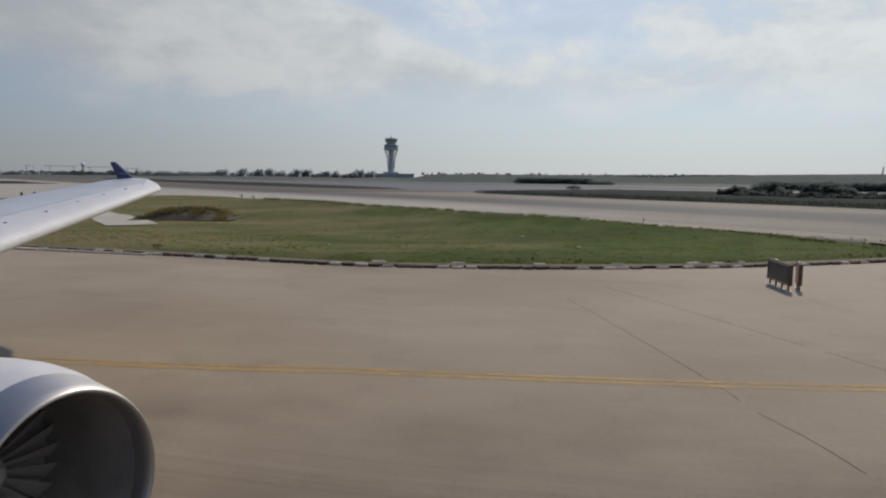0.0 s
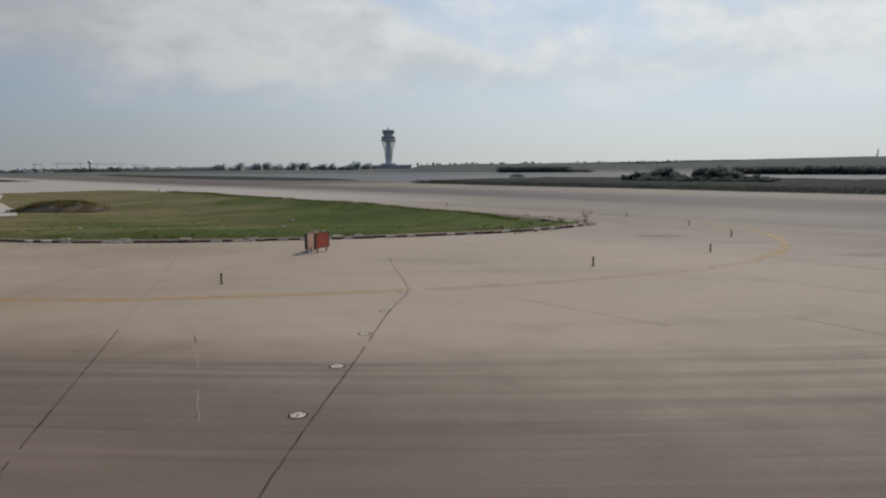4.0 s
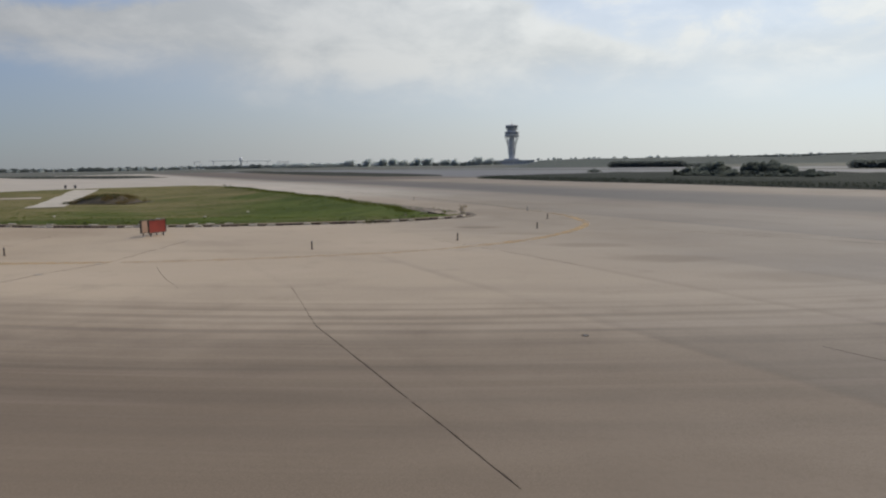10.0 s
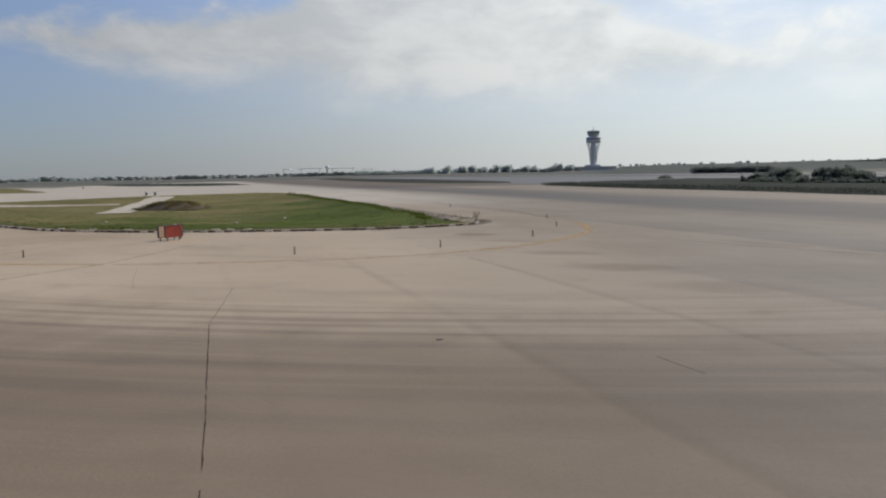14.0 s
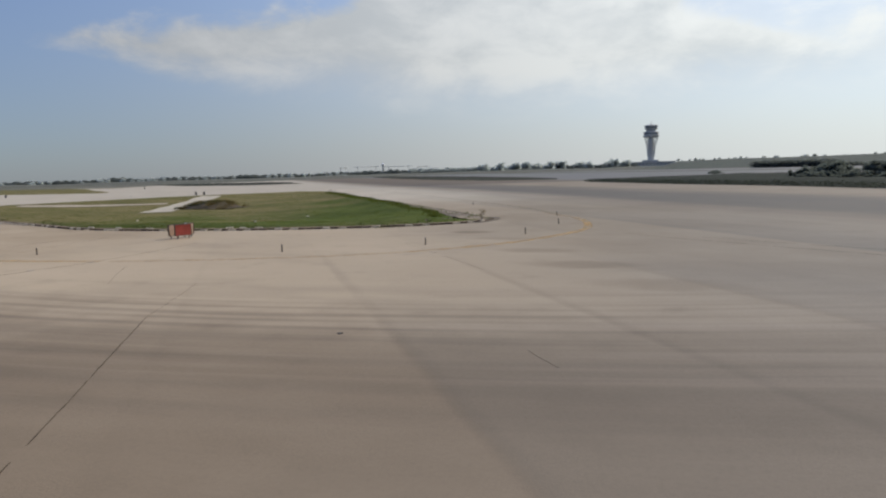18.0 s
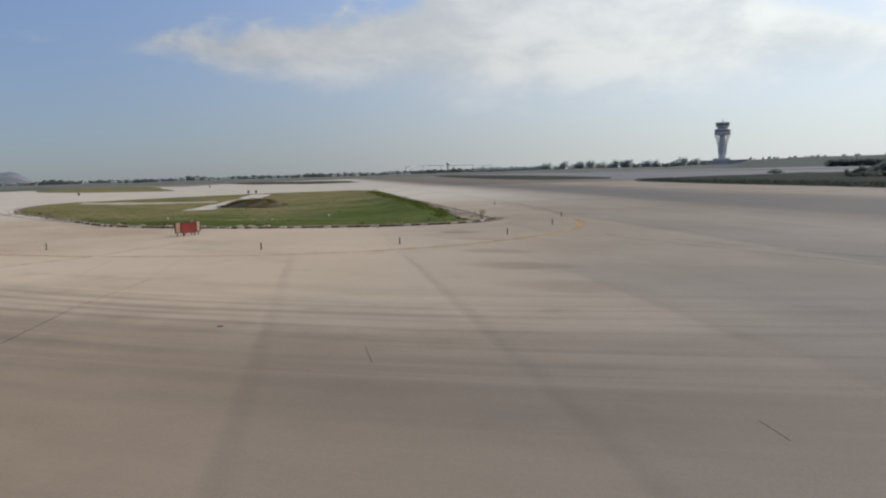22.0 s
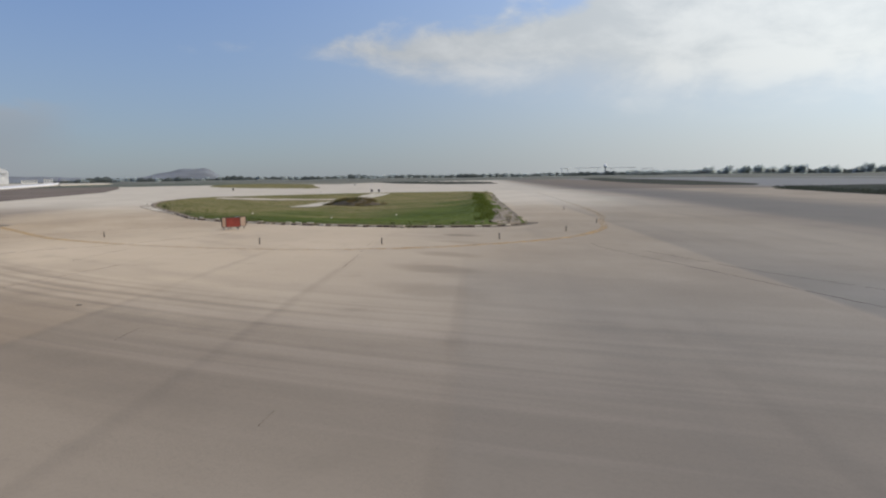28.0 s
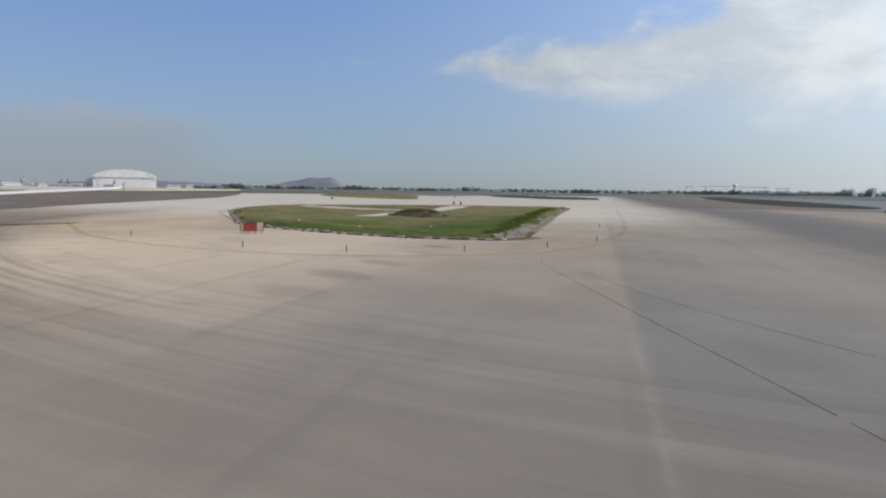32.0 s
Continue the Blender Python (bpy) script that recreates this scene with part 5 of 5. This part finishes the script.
# ---- hangar and buildings in the west ----
corners = [bearing(a, d) for a, d in ((64, 900), (72, 620), (80, 540), (92, 520), (96, 1700), (80, 1700), (66, 1640))]
tagged(new("apron", raw_mesh("apron", [(x, y, 0.9) for x, y in corners] + [(x, y, -0.5) for x, y in corners], [tuple(range(7))] + [(i, i + 7, (i + 1) % 7 + 7, (i + 1) % 7) for i in range(7)], MAT_PATH)), "wide pale concrete apron before the hangars", "apron", kind="structure")
hangar = thing("hangar", "large white hangar with a bowed roof", "hangar", pose(*bearing(74.1, 1500), 0, 0, 0, 74.1))
verts, faces = [], []
for i in range(25):
    u = i / 24 * 2 - 1
    z = 23.5 + 13.0 * (1 - u * u) ** 0.7
    for y in (-46, 46):
        verts += [(u * 57, y, 0.0), (u * 57, y, z)]
for i in range(24):
    a = i * 4
    faces += [(a, a + 4, a + 5, a + 1), (a + 2, a + 3, a + 7, a + 6), (a + 1, a + 5, a + 7, a + 3)]
faces += [(0, 1, 3, 2), (96, 98, 99, 97)]
part("shell", raw_mesh("shell", verts, faces, MAT_BUILD), None, hangar)
for i in range(6):
    part("door_leaf", box((15.0, 0.8, 17.5), (-40 + i * 16, -46.4, 0.0), 0.1), MAT_WHITE, hangar)
part("fascia", box((110, 1.2, 2.2), (0, -46.8, 19.0), 0.2), MAT_GREY, hangar)
part("annex", box((14, 60, 20), (-64, 5, 0), 0.4), MAT_TOWER, hangar, "grey side annex")
for az, wdt, tall, dist in ((70.6, 26, 7, 1500), (69.4, 16, 9, 1520), (68.4, 22, 6, 1480), (79.3, 40, 8, 1600), (81.4, 46, 9, 1620), (83.0, 30, 8, 1600), (66.5, 20, 6, 1560), (63.8, 14, 6, 1560), (80.9, 7, 20, 1640), (55.0, 26, 6, 1540), (49.5, 18, 5, 1500)):
    ob = thing("building", "small pale airport building", "building", pose(*bearing(az, dist), 0, 0, 0, az), "far buildings")
    part("wall", box((wdt, 14, tall), (0, 0, 0), 0.2), MAT_BUILD if tall < 15 else MAT_TOWER, ob)
    part("roof", box((wdt + 1.5, 15.5, 0.6), (0, 0, tall), 0.1), MAT_TOWER, ob)
    for i in range(int(wdt / 5)):
        part("window", box((2.4, 0.3, 1.6), (-wdt / 2 + 3 + i * 5, -7.1, tall * 0.5)), MAT_TGLASS, ob)

# the hill above the coast, and the low ridge beside it
verts, faces = [], []
for i in range(81):
    az = 57.0 + i * 0.45
    u = i / 80
    tall = 66 * min(1, max(0, (az - 57.3) / 1.25)) ** 0.7 * (1 - 0.88 * min(1, max(0, (az - 60.6) / 4.2)) ** 0.8) + 5 * noise.noise(Vector((i * 0.4, 0, 4.0)))
    if az > 66:
        tall = max(16 + 16 * max(0, math.sin((az - 66) * 0.23)) + 4 * noise.noise(Vector((i * 0.5, 1, 4.0))), 3)
    for dist, h in ((3500, 0.0), (3800, 0.62), (4050, 1.0), (4400, 0.5)):
        x, y = bearing(az, dist)
        verts.append((x, y, tall * h + (3 * noise.noise(Vector((i * 0.8, dist * 0.01, 0))) if h else -2)))
for i in range(80):
    for j in range(3):
        a = i * 4 + j
        faces.append((a, a + 4, a + 5, a + 1))
tagged(new("hill", raw_mesh("hill", verts, faces, MAT_HILL, True)), "flat-topped scrub hill on the horizon, hazed grey", "hill", kind="structure")


# ---- airliners ----
def airfoil(n=12):
    """Upper side from the trailing edge round the nose and back below, as (share of chord from nose, height by chord)."""
    up = [(0.5 * (1 + math.cos(math.pi * i / n))) for i in range(n + 1)]
    thick = lambda c: 0.6 * (0.2969 * math.sqrt(c) - 0.126 * c - 0.3516 * c * c + 0.2843 * c ** 3 - 0.1015 * c ** 4)  # noqa: E731
    return [(c, thick(c) * 1.15) for c in up] + [(c, -thick(c) * 0.85) for c in up[::-1][1:-1]]


def loft(stations, lo=0.0, hi=1.0):
    """A wing skin through stations (span, nose, tail, nose height, tail height) along y, nose towards +x, between two shares of the chord."""
    prof = [(min(max(c, lo), hi), h) for c, h in airfoil()]
    bm, rings = bmesh.new(), []
    for y, nose, tail, zn, zt in stations:
        chord = nose - tail
        rings.append([bm.verts.new((nose - c * chord, y, zn + (zt - zn) * c + h * chord)) for c, h in prof])
    m = len(prof)
    for a, b in zip(rings, rings[1:]):
        for i in range(m):
            bm.faces.new((a[i], a[(i + 1) % m], b[(i + 1) % m], b[i]))
    bm.faces.new(rings[0])
    bm.faces.new(rings[-1][::-1])
    bmesh.ops.recalc_face_normals(bm, faces=bm.faces)
    return bm


def far_airliner(name_label, fin_mat):
    """A twin-engined airliner, nose towards +x, wheels on the ground."""
    ob = thing("airliner", name_label, "aircraft", group="parked airliners")
    part("fuselage", lathe([(0.2, -17.5), (0.9, -14), (1.6, -10), (1.95, -6), (1.98, 12), (1.8, 15), (1.2, 17.6), (0.3, 18.9)], 20, None, "X"), MAT_WHITE, ob, smooth=True, at=Matrix.Translation((0, 0, 3.6)))
    for s in (-1, 1):
        part("wing", loft([(s * 1.5, 4.0, -3.0, 2.9, 2.9), (s * 6, 1.0, -3.2, 3.2, 3.3), (s * 16.5, -5.2, -6.8, 4.1, 4.2)]), MAT_GREY, ob)
        part("stabiliser", loft([(s * 0.6, -13.0, -16.5, 4.4, 4.4), (s * 6.0, -16.2, -17.8, 5.0, 5.0)]), MAT_WHITE, ob)
        eng = part("engine", lathe([(0.85, 2.2), (1.05, 1.9), (1.1, 0.6), (0.75, -1.6)], 18, None, "X"), MAT_WHITE, ob, smooth=True, at=Matrix.Translation((1.4, s * 5.7, 1.75)))
        part("intake", lathe([(0.8, 2.22), (0.7, 2.24)], 18, None, "X"), MAT_DARKIN, eng)
        gear = part("main_gear", box((0.25, 0.25, 2.2), (-1.2, s * 2.6, 0.5)), MAT_STEEL, ob)
        part("wheel", lathe([(0.45, -0.3), (0.55, -0.2), (0.55, 0.2), (0.45, 0.3)], 16), MAT_BLACK, gear, at=pose(-1.2, s * 2.6, 0.55, 90, 0, 0))
    part("fin", loft([(0.0, -10.5, -17.0, 0, 0), (6.4, -15.6, -18.2, 0, 0)]), fin_mat, ob, "tail fin in its own colour", at=Matrix.Translation((0, 0, 5.0)) @ pose(0, 0, 0, 90, 0, 0))
    nose = part("nose_gear", box((0.2, 0.2, 1.8), (13, 0, 0.4)), MAT_STEEL, ob)
    part("wheel", lathe([(0.3, -0.2), (0.4, -0.12), (0.4, 0.12), (0.3, 0.2)], 14), MAT_BLACK, nose, at=pose(13, 0, 0.4, 90, 0, 0))
    for i in range(24):
        part("window", box((0.25, 0.04, 0.34), (-9.5 + i, -1.96, 3.9)), MAT_TGLASS, ob)
    return ob


plane = far_airliner("white twin-engined airliner standing on the far taxiway", MAT_TGLASS)
plane.matrix_basis = pose(9 + 0.5717 * 1150, 9 + 0.8205 * 1150, 0, 0, 0, 66) @ Matrix.Scale(2.2, 4)
for az, dist, turn in ((77.6, 1430, 20), (78.9, 1440, 200), (80.7, 1440, 15), (75.2, 1425, 190), (82.4, 1450, 10), (27.4, 2600, 110)):
    tagged(copy_thing(plane, pose(*bearing(az, dist), 0, 0, 0, turn) @ Matrix.Scale(0.6, 4)), "white airliner parked far off before the hangars")

# ---- wing and engine of the airliner that carries the camera, as it stands at the start ----
craft = thing("airliner_wing", "white swept airliner wing with navy tip fence and podded engine", "aircraft wing", pose(1.75, 14.72, 0, 0, 0, -25.3))
STATIONS = [(y, -4.78 - 0.68 * y, tail, 2.86 + 0.068 * y, 2.98 + 0.075 * y) for y, tail in ((0.5, -9.6), (3.0, -10.6), (6.0, -12.2), (10.0, -14.6), (13.0, -16.25), (14.8, -17.2))]
STATIONS += [(15.35, -15.45, -17.5, 3.93, 4.12), (15.7, -16.1, -17.6, 4.05, 4.16)]
part("wing_box", loft(STATIONS, 0.2, 1.0), MAT_GREY, craft, "pale grey upper skin", True)
part("slat", loft([(y, a + 0.012, b, c + 0.012, d + 0.012) for y, a, b, c, d in STATIONS], 0.0, 0.27), MAT_SLAT, craft, "white leading-edge slat", True)
for x, y, z in ((-9.96, 6.85, 3.57), (-10.86, 8.2, 3.66), (-11.92, 9.7, 3.76), (-12.88, 11.15, 3.85), (-13.86, 12.65, 3.95), (-14.96, 14.25, 4.05)):
    part("slat_track", box((0.17, 0.05, 0.02), (x, y, z - 0.02), 0.004, turn=-0.6), MAT_BLACK, craft, "small dark slat track")
for sgn, tall, lbl in ((1, 0.55, "upper navy tip fence"), (-1, 0.42, "lower navy tip fence")):
    pts = [(-16.72, 0.0), (-17.42, 0.0), (-17.80, tall * sgn), (-17.62, tall * sgn * 1.02)]
    verts = [(x, 15.66 + 0.12 * abs(z) + o, 4.13 + z) for o in (-0.03, 0.03) for x, z in pts]
    fence = part("tip_fence", raw_mesh("tip_fence", verts, [(0, 1, 2, 3), (7, 6, 5, 4), (0, 4, 5, 1), (1, 5, 6, 2), (2, 6, 7, 3), (3, 7, 4, 0)], MAT_NAVY), None, craft, lbl)
    if sgn > 0:
        for i, (x, wdt) in enumerate(((-17.3, 0.10), (-17.16, 0.10), (-17.02, 0.10))):
            part("emblem_bar", box((wdt, 0.004, 0.14), (x, 15.655, 4.19), 0.0), MAT_WHITE, fence, "white emblem bar")
ENGINE = Matrix.Translation((-5.445, 4.252, 1.318)) @ pose(0, 0, 0, 0, -1.4, 0.0)
cowl = part("nacelle", lathe([(1.082, -0.42), (1.138, -0.62), (1.170, -0.9), (1.172, -1.2), (1.152, -1.7), (1.130, -2.4), (1.06, -3.4), (0.92, -4.4), (0.80, -4.9), (0.70, -4.9)], 64, None, "X", caps=False), MAT_COWL, craft, "white engine cowling", True, ENGINE)
part("inlet_lip", lathe([(1.092, -0.46), (1.062, -0.30), (1.022, -0.12), (0.990, -0.03), (0.964, 0.0), (0.942, -0.03), (0.930, -0.12), (0.925, -0.24)], 64, None, "X", caps=False), MAT_LIP, cowl, "polished bare metal inlet lip", True)
bm = bmesh.new()
rings = [[bm.verts.new((x, r * math.cos(i * math.pi / 32), r * math.sin(i * math.pi / 32))) for i in range(64)] for r, x in ((0.927, -0.2), (0.918, -0.5), (0.912, -1.1), (0.905, -1.6))]
for a, b in zip(rings, rings[1:]):
    for i in range(64):
        bm.faces.new((a[i], b[i], b[(i + 1) % 64], a[(i + 1) % 64]))
part("intake_duct", bm, MAT_DARKIN, cowl, "dark intake lining", True)
part("fan_hub", lathe([(0.28, -1.5), (0.25, -1.35), (0.15, -1.15), (0.03, -1.02)], 32, None, "X"), MAT_FAN, cowl, smooth=True)
part("fan_back", lathe([(0.90, -1.57), (0.1, -1.59)], 48, None, "X"), MAT_FAN, cowl)
blade = raw_mesh("fan_blade", [(-1.35, 0.0, 0.26), (-1.47, 0.09, 0.26), (-1.33, -0.02, 0.89), (-1.51, 0.17, 0.89)], [(0, 1, 3, 2)], MAT_FAN)
for i in range(24):
    part("fan_blade", blade, None, cowl, at=pose(0, 0, 0, i * 15, 0, 0))
part("swirl", lathe([(0.13, -1.12), (0.11, -1.095)], 24, None, "X"), MAT_DARKIN, cowl, "pale spinner mark")
part("vent", box((0.34, 0.16, 0.03), (-1.38, -0.40, 1.080), 0.01), MAT_BLACK, cowl, "dark cowl vent")
part("pylon", raw_mesh("pylon", [(x, 4.15 + s * 0.2, z) for s in (-1, 1) for x, z in ((-9.3, 2.40), (-9.8, 2.8), (-11.0, 3.2), (-11.0, 2.6), (-9.5, 2.3))], [(0, 1, 2, 3, 4), (9, 8, 7, 6, 5), (0, 5, 6, 1), (1, 6, 7, 2), (2, 7, 8, 3), (3, 8, 9, 4), (4, 9, 5, 0)], MAT_WHITE), None, craft, "white engine pylon")
gear = part("main_gear", tube((-12.0, 2.2, 0.5), (-12.0, 2.2, 3.1), 0.11, 0.14, 12), MAT_STEEL, craft, "steel landing gear leg")
for y in (1.85, 2.55):
    part("wheel", lathe([(0.30, -0.19), (0.50, -0.19), (0.57, -0.12), (0.57, 0.12), (0.50, 0.19), (0.30, 0.19)], 28), MAT_BLACK, gear, "black tyre", at=Matrix.Translation((-12.0, y, 0.57)) @ pose(0, 0, 0, 90, 0, 0))
